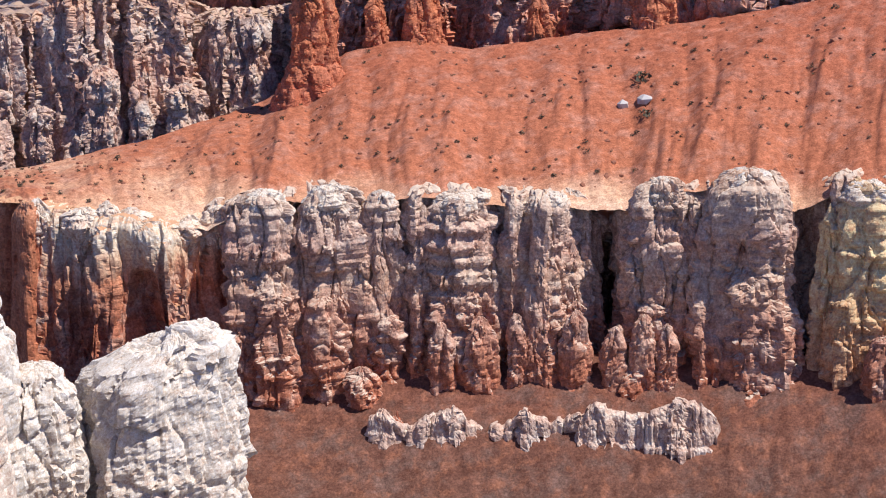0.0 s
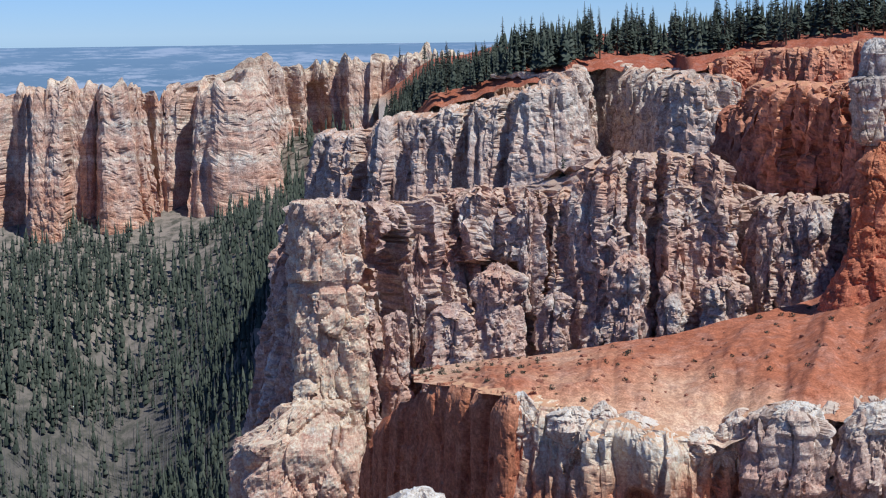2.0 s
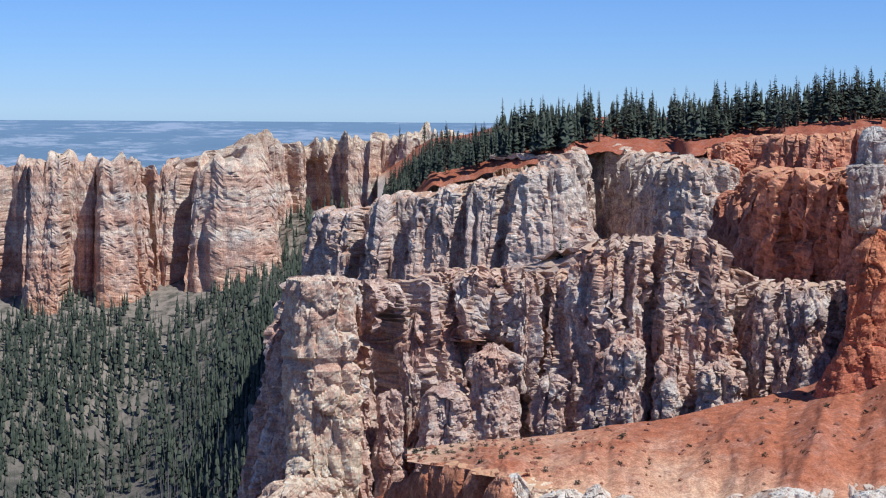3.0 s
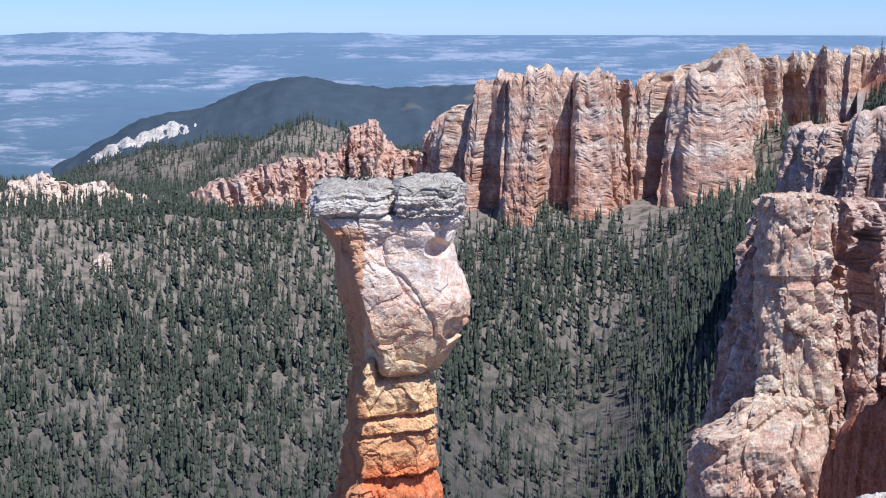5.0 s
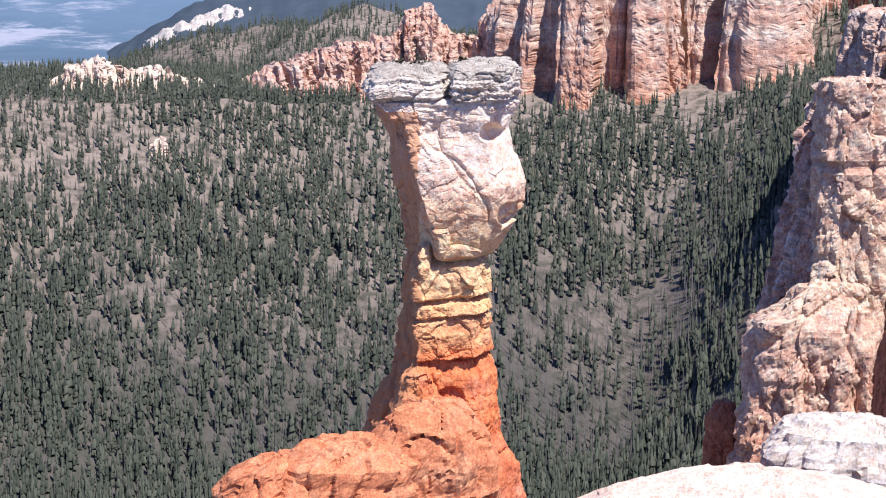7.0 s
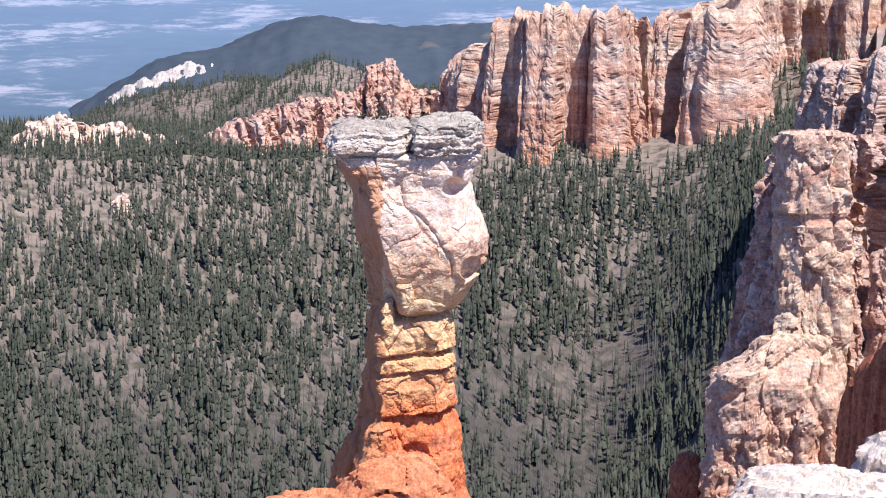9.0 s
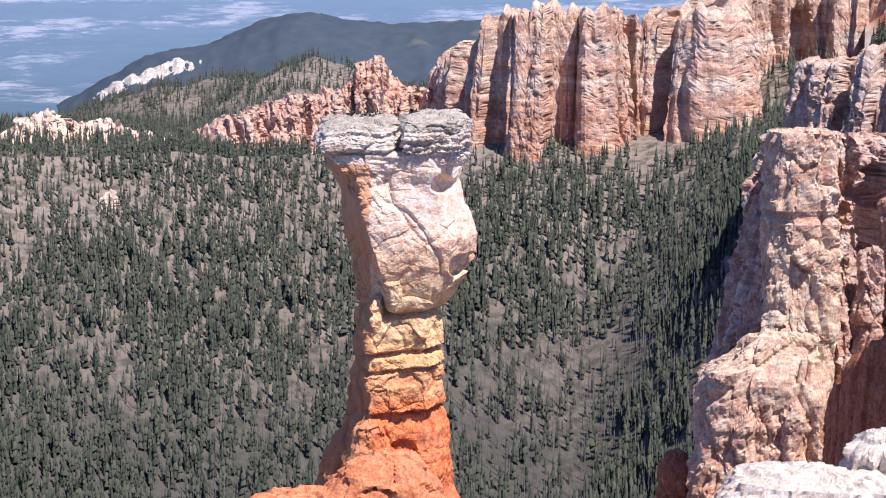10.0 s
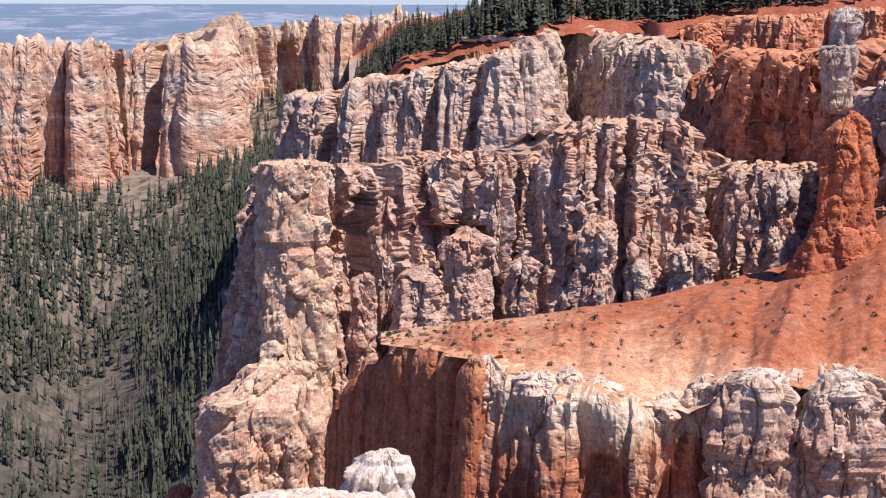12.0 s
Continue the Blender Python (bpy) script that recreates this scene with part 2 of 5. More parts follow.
cream_rock = rock_material("cream_capped_rock", -40, -20.5, [(0.0, DEEP), (0.58, (0.42, 0.16, 0.095)), (0.7, (0.48, 0.22, 0.13)), (0.78, (0.6, 0.42, 0.29)), (0.86, (0.68, 0.58, 0.47)), (1.0, (0.64, 0.48, 0.34))], 0.9, pale=(0.7, 0.62, 0.52), pale_amount=0.4, soil=(0.55, 0.31, 0.18), wander=2.2)
yellow_rock = rock_material("yellow_limestone", -36, -19, [(0.0, (0.46, 0.2, 0.11)), (0.35, (0.58, 0.36, 0.2)), (0.6, (0.66, 0.5, 0.29)), (1.0, (0.62, 0.45, 0.27))], 0.8, pale=(0.68, 0.58, 0.42), soil=(0.62, 0.46, 0.3), wander=1.5)
slope_rock = rock_material("red_slope_soil", -24, -10, [(0.0, (0.64, 0.53, 0.43)), (0.13, (0.55, 0.34, 0.22)), (0.24, (0.36, 0.13, 0.07)), (1.0, (0.315, 0.098, 0.056))], 0.7, pale_amount=0.1, bands=0.12, streaks=0.15, bump=0.5, wander=1.5)
# brown talus, its colours darkened to include the partial shade over it
talus = rock_material("shade_brown_talus", -45, -30, [(0.0, (0.11, 0.06, 0.045)), (0.5, (0.15, 0.068, 0.048)), (1.0, (0.22, 0.085, 0.055))], 0.9, pale=(0.15, 0.1, 0.085), pale_amount=0.6, bands=0.3, streaks=0.4, wander=1.5)
ledge_grey = rock_material("grey_ledge_rock", -45, -33, [(0.0, (0.42, 0.24, 0.17)), (0.5, (0.52, 0.37, 0.3)), (1.0, (0.56, 0.44, 0.37))], 0.8, pale_amount=0.5, wander=1)
white_rock = rock_material("white_caprock", -40, -18, [(0.0, (0.62, 0.52, 0.44)), (0.3, (0.66, 0.59, 0.52)), (1.0, (0.67, 0.62, 0.56))], 0.6, pale=(0.7, 0.65, 0.59), bands=0.25, streaks=0.1, bump=0.8, wander=1)
bluff_rock = rock_material("white_bluff", -140, -90, [(0.0, (0.5, 0.47, 0.43)), (1.0, (0.62, 0.6, 0.57))], 8.0, bands=0.2, streaks=0.0)
pale_rock = rock_material("pale_bare_rock", -40, -18, [(0.0, (0.62, 0.5, 0.41)), (1.0, (0.65, 0.56, 0.48))], 0.5, pale=(0.66, 0.6, 0.53), bands=0.3, streaks=0.08, bump=0.45, wander=1)
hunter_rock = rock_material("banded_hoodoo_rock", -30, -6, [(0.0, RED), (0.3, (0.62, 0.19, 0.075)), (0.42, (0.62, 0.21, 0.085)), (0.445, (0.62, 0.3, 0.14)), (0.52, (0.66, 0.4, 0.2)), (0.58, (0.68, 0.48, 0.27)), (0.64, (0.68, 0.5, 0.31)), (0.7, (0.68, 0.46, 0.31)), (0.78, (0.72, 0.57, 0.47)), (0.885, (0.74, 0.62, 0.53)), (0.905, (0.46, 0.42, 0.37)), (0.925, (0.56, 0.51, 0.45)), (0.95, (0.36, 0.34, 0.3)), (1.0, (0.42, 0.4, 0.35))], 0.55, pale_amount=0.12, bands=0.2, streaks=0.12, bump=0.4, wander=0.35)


def bounce_tint(m, place, turn, edge, top, colour):
    """Bounce light painted as colour over one side of a standing rock: everything past edge metres to one side of its
    axis and below top.
    """
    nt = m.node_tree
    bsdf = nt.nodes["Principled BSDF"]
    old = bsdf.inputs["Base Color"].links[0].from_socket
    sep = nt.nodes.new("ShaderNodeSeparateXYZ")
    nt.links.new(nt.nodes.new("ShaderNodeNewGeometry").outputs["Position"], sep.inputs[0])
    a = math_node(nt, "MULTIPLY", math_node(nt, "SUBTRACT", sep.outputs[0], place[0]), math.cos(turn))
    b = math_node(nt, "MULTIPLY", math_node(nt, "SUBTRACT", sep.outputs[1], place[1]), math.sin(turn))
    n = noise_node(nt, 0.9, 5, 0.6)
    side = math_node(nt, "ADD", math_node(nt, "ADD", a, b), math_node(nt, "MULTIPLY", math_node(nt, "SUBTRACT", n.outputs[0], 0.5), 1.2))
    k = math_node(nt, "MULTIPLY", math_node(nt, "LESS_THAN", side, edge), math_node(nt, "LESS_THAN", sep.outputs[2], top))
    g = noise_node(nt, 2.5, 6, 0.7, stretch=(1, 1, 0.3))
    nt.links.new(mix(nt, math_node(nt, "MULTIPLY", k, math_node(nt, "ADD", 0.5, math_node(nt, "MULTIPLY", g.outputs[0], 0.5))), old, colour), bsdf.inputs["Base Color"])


# orange canyon bounce light painted into the hoodoo's shaded left side
bounce_tint(hunter_rock, spot(-16.7, 80, 0), radians(16.7), -1.15, -8.8, (0.56, 0.27, 0.13))
ledge_rock = rock_material("orange_ledge_rock", -40, -15, [(0.0, RED), (0.7, ORANGE), (1.0, (0.6, 0.28, 0.13))], 0.5, pale=(0.6, 0.4, 0.25), pale_amount=0.3, streaks=0.2, bump=0.5, wander=1)
spire_rock = rock_material("red_spire_rock", -20, -7, [(0.0, RED), (0.7, (0.47, 0.17, 0.085)), (1.0, ORANGE)], 0.9, pale_amount=0.08, wander=1)
# the dark grey stop paints the shade on the head's top block
head_rock = rock_material("pale_head_rock", -8, -1, [(0.0, (0.5, 0.38, 0.26)), (0.5, (0.55, 0.47, 0.39)), (0.7, (0.36, 0.32, 0.3)), (1.0, (0.5, 0.46, 0.42))], 0.7, wander=0.5)


def ground_material():
    """Pale gravel and duff of the valley, greyer where it has burnt."""
    m, nt, bsdf = mat("valley_soil")
    geo = nt.nodes.new("ShaderNodeNewGeometry")
    sep = nt.nodes.new("ShaderNodeSeparateXYZ")
    nt.links.new(geo.outputs["Position"], sep.inputs[0])
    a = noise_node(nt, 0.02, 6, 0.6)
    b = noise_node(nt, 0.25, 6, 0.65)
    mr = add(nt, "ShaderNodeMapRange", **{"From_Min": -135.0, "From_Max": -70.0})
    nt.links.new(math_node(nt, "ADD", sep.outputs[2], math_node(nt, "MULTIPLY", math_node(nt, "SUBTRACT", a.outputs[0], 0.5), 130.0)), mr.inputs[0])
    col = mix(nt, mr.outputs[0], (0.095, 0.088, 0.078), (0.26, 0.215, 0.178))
    col = mix(nt, ramp(nt, b.outputs[0], [(0.45, (0, 0, 0)), (0.62, (0.85, 0.85, 0.85))]), col, (0.06, 0.062, 0.048))
    nt.links.new(col, bsdf.inputs["Base Color"])
    bsdf.inputs["Roughness"].default_value = 1.0
    bsdf.inputs["Specular IOR Level"].default_value = 0.05
    bp = add(nt, "ShaderNodeBump", Strength=0.6, Distance=1.0)
    nt.links.new(b.outputs[0], bp.inputs["Height"])
    nt.links.new(bp.outputs[0], bsdf.inputs["Normal"])
    return m


def distance_material():
    """The far basin, with the haze of miles of blue air painted into its colour: wooded flats, pale badlands and
    benches.
    """
    m, nt, bsdf = mat("hazed_far_basin")
    geo = nt.nodes.new("ShaderNodeNewGeometry")
    sep = nt.nodes.new("ShaderNodeSeparateXYZ")
    nt.links.new(geo.outputs["Position"], sep.inputs[0])
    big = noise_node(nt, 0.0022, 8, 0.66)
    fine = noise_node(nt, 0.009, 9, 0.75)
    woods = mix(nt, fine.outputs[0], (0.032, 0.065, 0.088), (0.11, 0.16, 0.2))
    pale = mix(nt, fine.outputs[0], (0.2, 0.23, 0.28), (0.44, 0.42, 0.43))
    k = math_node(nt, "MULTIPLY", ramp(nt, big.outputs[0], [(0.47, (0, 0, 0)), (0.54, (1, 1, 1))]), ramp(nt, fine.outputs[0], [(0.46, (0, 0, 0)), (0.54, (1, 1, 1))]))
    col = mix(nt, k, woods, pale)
    # blue haze blended into the base colour, stronger with distance
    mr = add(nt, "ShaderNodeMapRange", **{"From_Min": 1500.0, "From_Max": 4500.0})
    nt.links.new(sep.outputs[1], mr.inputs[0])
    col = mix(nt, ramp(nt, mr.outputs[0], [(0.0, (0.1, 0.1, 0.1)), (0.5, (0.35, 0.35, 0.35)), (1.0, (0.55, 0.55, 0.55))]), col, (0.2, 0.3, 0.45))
    nt.links.new(col, bsdf.inputs["Base Color"])
    bsdf.inputs["Roughness"].default_value = 1.0
    bsdf.inputs["Specular IOR Level"].default_value = 0.0
    return m


def plain(name, colour, rough=0.9, vary=0.35, scale=3.0):
    m, nt, bsdf = mat(name)
    n = noise_node(nt, scale, 5, 0.6)
    info = nt.nodes.new("ShaderNodeObjectInfo")
    f = math_node(nt, "ADD", math_node(nt, "MULTIPLY", n.outputs[0], vary), math_node(nt, "MULTIPLY", info.outputs["Random"], vary * 0.6))
    col = mix(nt, f, tuple(c * 0.65 for c in colour), tuple(min(1, c * 1.5) for c in colour))
    nt.links.new(col, bsdf.inputs["Base Color"])
    bsdf.inputs["Roughness"].default_value = rough
    bsdf.inputs["Specular IOR Level"].default_value = 0.1
    return m


def island_material(name, dark, light):
    m, nt, bsdf = mat(name)
    geo = nt.nodes.new("ShaderNodeNewGeometry")
    col = mix(nt, geo.outputs["Random Per Island"], dark, light)
    nt.links.new(col, bsdf.inputs["Base Color"])
    bsdf.inputs["Roughness"].default_value = 0.9
    bsdf.inputs["Specular IOR Level"].default_value = 0.1
    return m


needles = island_material("pine_needles", (0.034, 0.043, 0.033), (0.09, 0.1, 0.075))
bark = plain("pine_bark", (0.13, 0.09, 0.065))
snag_wood = plain("grey_dead_wood", (0.27, 0.25, 0.24))
shrub_leaf = island_material("shrub_leaves", (0.045, 0.04, 0.03), (0.12, 0.105, 0.075))
valley_soil = ground_material()
hazed_far_basin = distance_material()


def hill_material():
    m, nt, bsdf = mat("hazed_wooded_hill")
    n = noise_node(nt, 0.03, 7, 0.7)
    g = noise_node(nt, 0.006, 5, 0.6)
    # woods lightened and blued, so that air haze sits in their colour
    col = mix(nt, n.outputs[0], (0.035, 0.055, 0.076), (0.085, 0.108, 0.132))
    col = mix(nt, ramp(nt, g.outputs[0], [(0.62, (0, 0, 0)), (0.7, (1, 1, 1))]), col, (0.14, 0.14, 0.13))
    nt.links.new(col, bsdf.inputs["Base Color"])
    bsdf.inputs["Roughness"].default_value = 1.0
    bsdf.inputs["Specular IOR Level"].default_value = 0.0
    return m


hazed_hill_woods = hill_material()


# ---- builders of rock ----
def along(rows, step):
    """Even stations along a line of rows fitted to the camera's view (bearing, away, upper angle, lower angle)."""
    rows = np.array(rows, float)
    top, low = spot(rows[:, 0], rows[:, 1], rows[:, 2]), spot(rows[:, 0], rows[:, 1], rows[:, 3])
    d = np.r_[0, np.cumsum(np.hypot(*np.diff(top[:, :2], axis=0).T))]
    s = np.arange(0, d[-1], step)
    k = max(3, int(2.0 * d[-1] / len(rows) / 6 / step)) | 1
    ker = np.hanning(k + 2)[1:-1]
    ker /= ker.sum()

    def smooth(a):
        a = np.interp(s, d, a)
        return np.convolve(np.pad(a, k // 2, mode="edge"), ker, "valid")
    return s, smooth(top[:, 0]), smooth(top[:, 1]), smooth(top[:, 2]), smooth(low[:, 2])


def wall(name, rows, material, step, col, amp, bed, label, batter=0.12, notch=1.0, back=30.0, seed=0.0, ledge=0.3, smooth_face=0.0, category="cliff", fold=1.1, fall=0.3, crest=0.8, cleft=0.9, rugged=1.0, steps=0.6, fins=(), caves=(), knobs=0.0):
    """A fluted cliff along a line: columns col metres wide, amp deep, beds of bed metres; its top runs back.
    fins: buttresses (bearing, half-width in degrees, metres proud); caves: hollows (bearing, half-width, upper and lower angle, metres deep)."""
    s, x, y, zt, zb = along(rows, step)
    tx, ty = np.gradient(x), np.gradient(y)
    ln = np.hypot(tx, ty)
    nx, ny = ty / ln, -tx / ln
    # even columns along the outer face, also round its corners
    out = amp * (fold * 0.5 + 0.5) + 0.5 * batter * np.mean(zt - zb)
    ox, oy = x + nx * out, y + ny * out
    arc = np.r_[0, np.cumsum(0.3 * np.hypot(np.diff(x), np.diff(y)) + 0.7 * np.hypot(np.diff(ox), np.diff(oy)))]
    s = np.arange(0, arc[-1], step)
    x, y, nx, ny, zt, zb = [np.interp(s, arc, a) for a in (x, y, nx, ny, zt, zb)]
    ln = np.hypot(nx, ny) + 1e-6
    nx, ny = nx / ln, ny / ln
    rough = 1 - smooth_face
    nv = max(24, int(np.max(zt - zb) / step))
    sw = s + 0.4 * col * perlin(s / (col * 2.5), seed, 0.1)
    tall = billow(sw / (col * 3.2), 0.3, seed + 2) * 0.6 + billow(sw / col, 0.6, seed + 5) * 0.4
    blocks = prisms(sw, 0.0 * sw, col * 0.9, seed + 6) + 0.7 * prisms(sw, 0.0 * sw, col * 0.33, seed + 8) - 0.85
    ztop = zt + notch * (tall - 0.55) * 1.5 + 0.9 * notch * blocks
    lump_row = billow(sw / (col * 0.8), 0.2, seed + 71) * (0.35 + billow(sw / (col * 2.6), 0.7, seed + 73))
    ztop = ztop + knobs * (lump_row - 0.45 + 0.25 * perlin(sw / (col * 0.22), 0.4, seed + 75))
    v = np.linspace(0, 1, nv)[:, None]
    z = zb + (ztop - zb) * v
    S = np.broadcast_to(sw, z.shape)
    Sw = S + 0.5 * col * perlin(S / (col * 3), z / (col * 4), seed + 9)
    f = amp * fold * (0.35 * billow(Sw / (col * 3.4), z / (col * 26), seed + 2) + 0.65 * prisms(S, z, col * 2.6, seed + 2))
    f = f + amp * rough * (0.4 * billow(Sw / col, z / (col * 11), seed + 5) + 0.65 * prisms(S, z, col * 0.9, seed + 6) + 0.3 * prisms(S, z, col * 0.4, seed + 8))
    f = f - amp * cleft * np.exp(-(perlin(Sw / (col * 1.9), z / (col * 18), seed + 41) / 0.06) ** 2) * (0.4 + 0.6 * v)
    f = f - amp * 0.6 * np.clip((v - 0.95) / 0.05, 0, 1) ** 2
    t = (z + bed * 1.3 * perlin(S / (col * 2.6), z / (bed * 7), seed + 31)) / (bed * 1.7)
    fr = t - np.floor(t)
    stair = (np.floor(t) + 0.25 * fr + 0.75 * np.clip((fr - 0.78) / 0.22, 0, 1)) * bed * 1.7
    f = f + batter * np.maximum(ztop - steps * stair - (1 - steps) * z, 0)
    bear, slant = np.degrees(np.arctan2(x, y)), np.degrees(np.arctan2(z, np.hypot(x, y)))
    for fb, fw, fd in fins:
        u = (bear - fb) / fw + 0.16 * perlin(S / (col * 1.3), z / (col * 3.2), seed + fb) + 0.03 * strata(z, S, bed * 1.2, seed + fb)
        k = np.clip((1.12 - np.abs(u)) / 0.24, 0, 1)
        f = f + fd * k * k * (3 - 2 * k) * (0.6 + 0.4 * (1 - v))
    for cb, cw, hi, lo, cd in caves:
        u = np.abs((bear - cb) / cw + 0.25 * perlin(S / col, z / (col * 1.6), seed + cb))
        w = np.abs((slant - (hi + lo) / 2) / ((hi - lo) / 2) + 0.2 * perlin(S / (col * 0.7), z / col, seed + cb + 3))
        k = np.clip((1.1 - (u ** 3 + w ** 3) ** (1 / 3)) / 0.28, 0, 1)
        f = f - cd * k * k * (3 - 2 * k)
    X, Y, Z = x + nx * f, y + ny * f, z + 0 * f
    # broken blocks stand out square to the face
    mx, my = np.gradient(X, axis=1), np.gradient(Y, axis=1)
    ml = np.hypot(mx, my) + 1e-6
    mx, my = my / ml, -mx / ml
    mask = np.clip(0.45 + 1.7 * perlin(X / (col * 3.1), Y / (col * 3.1), Z / (col * 3.4) + seed + 23), 0, 1)
    some = np.clip(0.3 + 1.6 * perlin(X / (col * 2.2), Y / (col * 2.2), Z / (col * 2.5) + seed + 17), 0.0, 1.0)
    e = amp * 0.8 * rough * rugged * crag(X / (col * 1.5), Y / (col * 1.5), Z / (col * 6.0) + seed)
    e = e + amp * 0.48 * rough * rugged * (0.3 + mask) * crag(X / (col * 0.6), Y / (col * 0.6), Z / (col * 2.2) + seed, 40)
    e = e + amp * 0.24 * (0.4 + 0.6 * rough) * (0.4 + mask) * crag(X / (col * 0.26), Y / (col * 0.26), Z / (col * 0.75) + seed, 90)
    e = e + amp * ledge * some * strata(Z, S, bed * 1.5, seed)
    e = e + amp * 0.14 * fbm(X / (col * 0.6), Y / (col * 0.6), Z / (col * 0.6) + seed, 5)
    face = np.stack([X + mx * e, Y + my * e, Z], -1)
    f = f + e
    nb = 14
    q = (np.linspace(0, 1, nb + 1)[1:, None]) ** 1.6
    even = np.minimum(q * 3, 1)
    zz = ztop * (1 - even) + (zt - notch * 0.3) * even - fall * back * q + crest * amp * crag(S[:nb] / (col * 0.7), q * back / (col * 0.9), seed + 13) * np.minimum(q * 9, 1)
    w = min(len(s) - 1, int(back * 1.6 / step)) | 1
    ker = np.ones(w) / w
    ax, ay = [np.convolve(np.pad(a, w // 2, mode="edge"), ker, "valid")[:len(s)] for a in (nx, ny)]
    al = np.hypot(ax, ay) + 1e-6
    ax, ay = ax / al, ay / al
    run = -q * back
    top = np.stack([x + nx * (f[-1] - 0.3 * amp) + ax * run, y + ny * (f[-1] - 0.3 * amp) + ay * run, zz], -1)
    foot = face[:1].copy()
    foot[..., 2] -= 12
    me = sheet_mesh(name, np.concatenate([foot, face, top], 0)[::-1])
    me.shade_flat()
    return tagged(part(name, me, material), label, category, kind="structure")


def column_mesh(name, profile, nth, nz, amp, col, bed, seed, squash=1.0, turn=0.0, square=2.4, tip=0.35, lean=(0, 0), beds=0.35, fine=1.0, spin=0.0, tilt=0.0):
    """A standing rock: profile rows (height, half-width across, shift across); rounded-square plan, beds and clefts."""
    p = np.array(profile, float)
    if p.shape[1] == 2:
        p = np.c_[p, p[:, 0] * 0]
    z = np.linspace(p[0, 0], p[-1, 0], nz)
    r, c = np.interp(z, p[:, 0], p[:, 1]), np.interp(z, p[:, 0], p[:, 2])
    th = np.linspace(0, 2 * np.pi, nth, endpoint=False)
    T, Z = np.meshgrid(th, z)
    R = r[:, None] / (np.abs(np.cos(T - spin)) ** square + np.abs(np.sin(T - spin)) ** square) ** (1 / square)
    bx, by = np.cos(T) * R, np.sin(T) * R * squash
    wob = 0.35 * col * perlin(bx / col, by / col, Z / (col * 1.5) + seed)
    d = amp * 0.7 * (billow(bx / (col * 1.3) + wob, by / (col * 1.3), Z / (col * 7) + seed) - 0.5)
    mask = np.clip(0.45 + 1.7 * perlin(bx / (col * 1.9), by / (col * 1.9), Z / (col * 1.6) + seed + 23), 0, 1)
    d = d + amp * 1.2 * crag((bx + wob) / (col * 1.15), (by + wob) / (col * 1.15), Z / (col * 3.2) + seed)
    d = d + amp * 0.6 * mask * fine * crag((bx + wob) / (col * 0.45), by / (col * 0.45), (Z + wob) / (col * 0.9) + seed, 50)
    d = d + amp * 0.25 * (0.3 + mask) * fine * crag(bx / (col * 0.18), by / (col * 0.18), Z / (col * 0.36) + seed, 120)
    some = np.clip(0.5 + 1.8 * perlin(bx / (col * 1.6), by / (col * 1.6), Z / (col * 2) + seed), 0, 1.2)
    d = d + amp * some * beds * (strata(Z, bx, bed, seed) + 0.2 * strata(Z, bx, bed * 0.4, seed + 9))
    d = d + amp * 0.3 * fbm(bx / (col * 0.6), by / (col * 0.6), Z / (col * 0.6) + seed, 5)
    R = np.maximum(R + d, 0.12 * r[:, None])
    f = (Z - p[0, 0]) / (p[-1, 0] - p[0, 0])
    X = np.cos(T) * R + c[:, None] + lean[0] * f
    Y = np.sin(T) * R * squash + lean[1] * f
    Z = Z + tilt * X * np.clip(f, 0, 1) ** 5
    caps = []
    for q in np.linspace(0.95, 0.0, 16):
        px, py = (X[-1] - X[-1].mean()) * q + X[-1].mean(), (Y[-1] - Y[-1].mean()) * q + Y[-1].mean()
        cap = np.stack([px, py, Z[-1] + tip * (1 - q * q) + 0.5 * amp * (crag(px / (col * 0.7), py / (col * 0.7), seed, 30) + 0.5 * crag(px / (col * 0.25), py / (col * 0.25), seed, 70))], -1)
        caps.append(cap)
    g = np.concatenate([np.stack([X, Y, Z], -1), np.array(caps)], 0)
    a = turn
    g = g @ np.array([[np.cos(a), np.sin(a), 0], [-np.sin(a), np.cos(a), 0], [0, 0, 1]])
    me = sheet_mesh(name, g, closed=True)
    me.shade_flat()
    return me


def hoodoo(bearing, away, top, foot, width, material, label, seed, name="hoodoo", shape=None, amp=0.5, col=1.2, bed=1.4, squash=0.9, nth=110, nz=170, tip=0.3, square=2.4, group="", category="hoodoo", spin=0.0, cap=None, beds=0.22):
    """One free-standing hoodoo between two vertical angles; width in metres; shape rows (part of height, part of width, shift)."""
    a, b = spot(bearing, away, top)[2], spot(bearing, away, foot)[2]
    shape = shape or [(0, 1.25), (0.3, 1.0), (0.55, 0.85), (0.7, 0.95), (0.85, 0.9), (0.95, 0.7), (1, 0.45)]
    rows = [(r[0] * (a - b), r[1] * width / 2, (r[2] if len(r) > 2 else 0) * width / 2) for r in shape]
    me = column_mesh(name, rows, nth, nz, amp, col, bed, seed, squash, turn=-radians(bearing), square=square, tip=tip, spin=radians(spin), beds=beds)
    ob = part(name, me, material)
    x, y, _ = spot(bearing, away, 0)
    ob.location = (x, y, b)
    if cap:
        w, t = width * cap / 2, a - b
        rows = [(t - 1.3, w * 0.9, 0), (t - 0.9, w * 1.08, 0), (t - 0.3, w, 0.1 * w), (t + 0.1, w * 0.75, 0.15 * w)]
        me = column_mesh("caprock", rows, 80, 34, 0.4, 0.8, 0.5, seed + 0.7, squash, turn=-radians(bearing), square=3.2, tip=0.2, spin=radians(20 + spin))
        part("caprock", me, cap_rock, ob, "pale grey weathered caprock")
    return tagged(ob, label, category, group)


GRIDS = {}


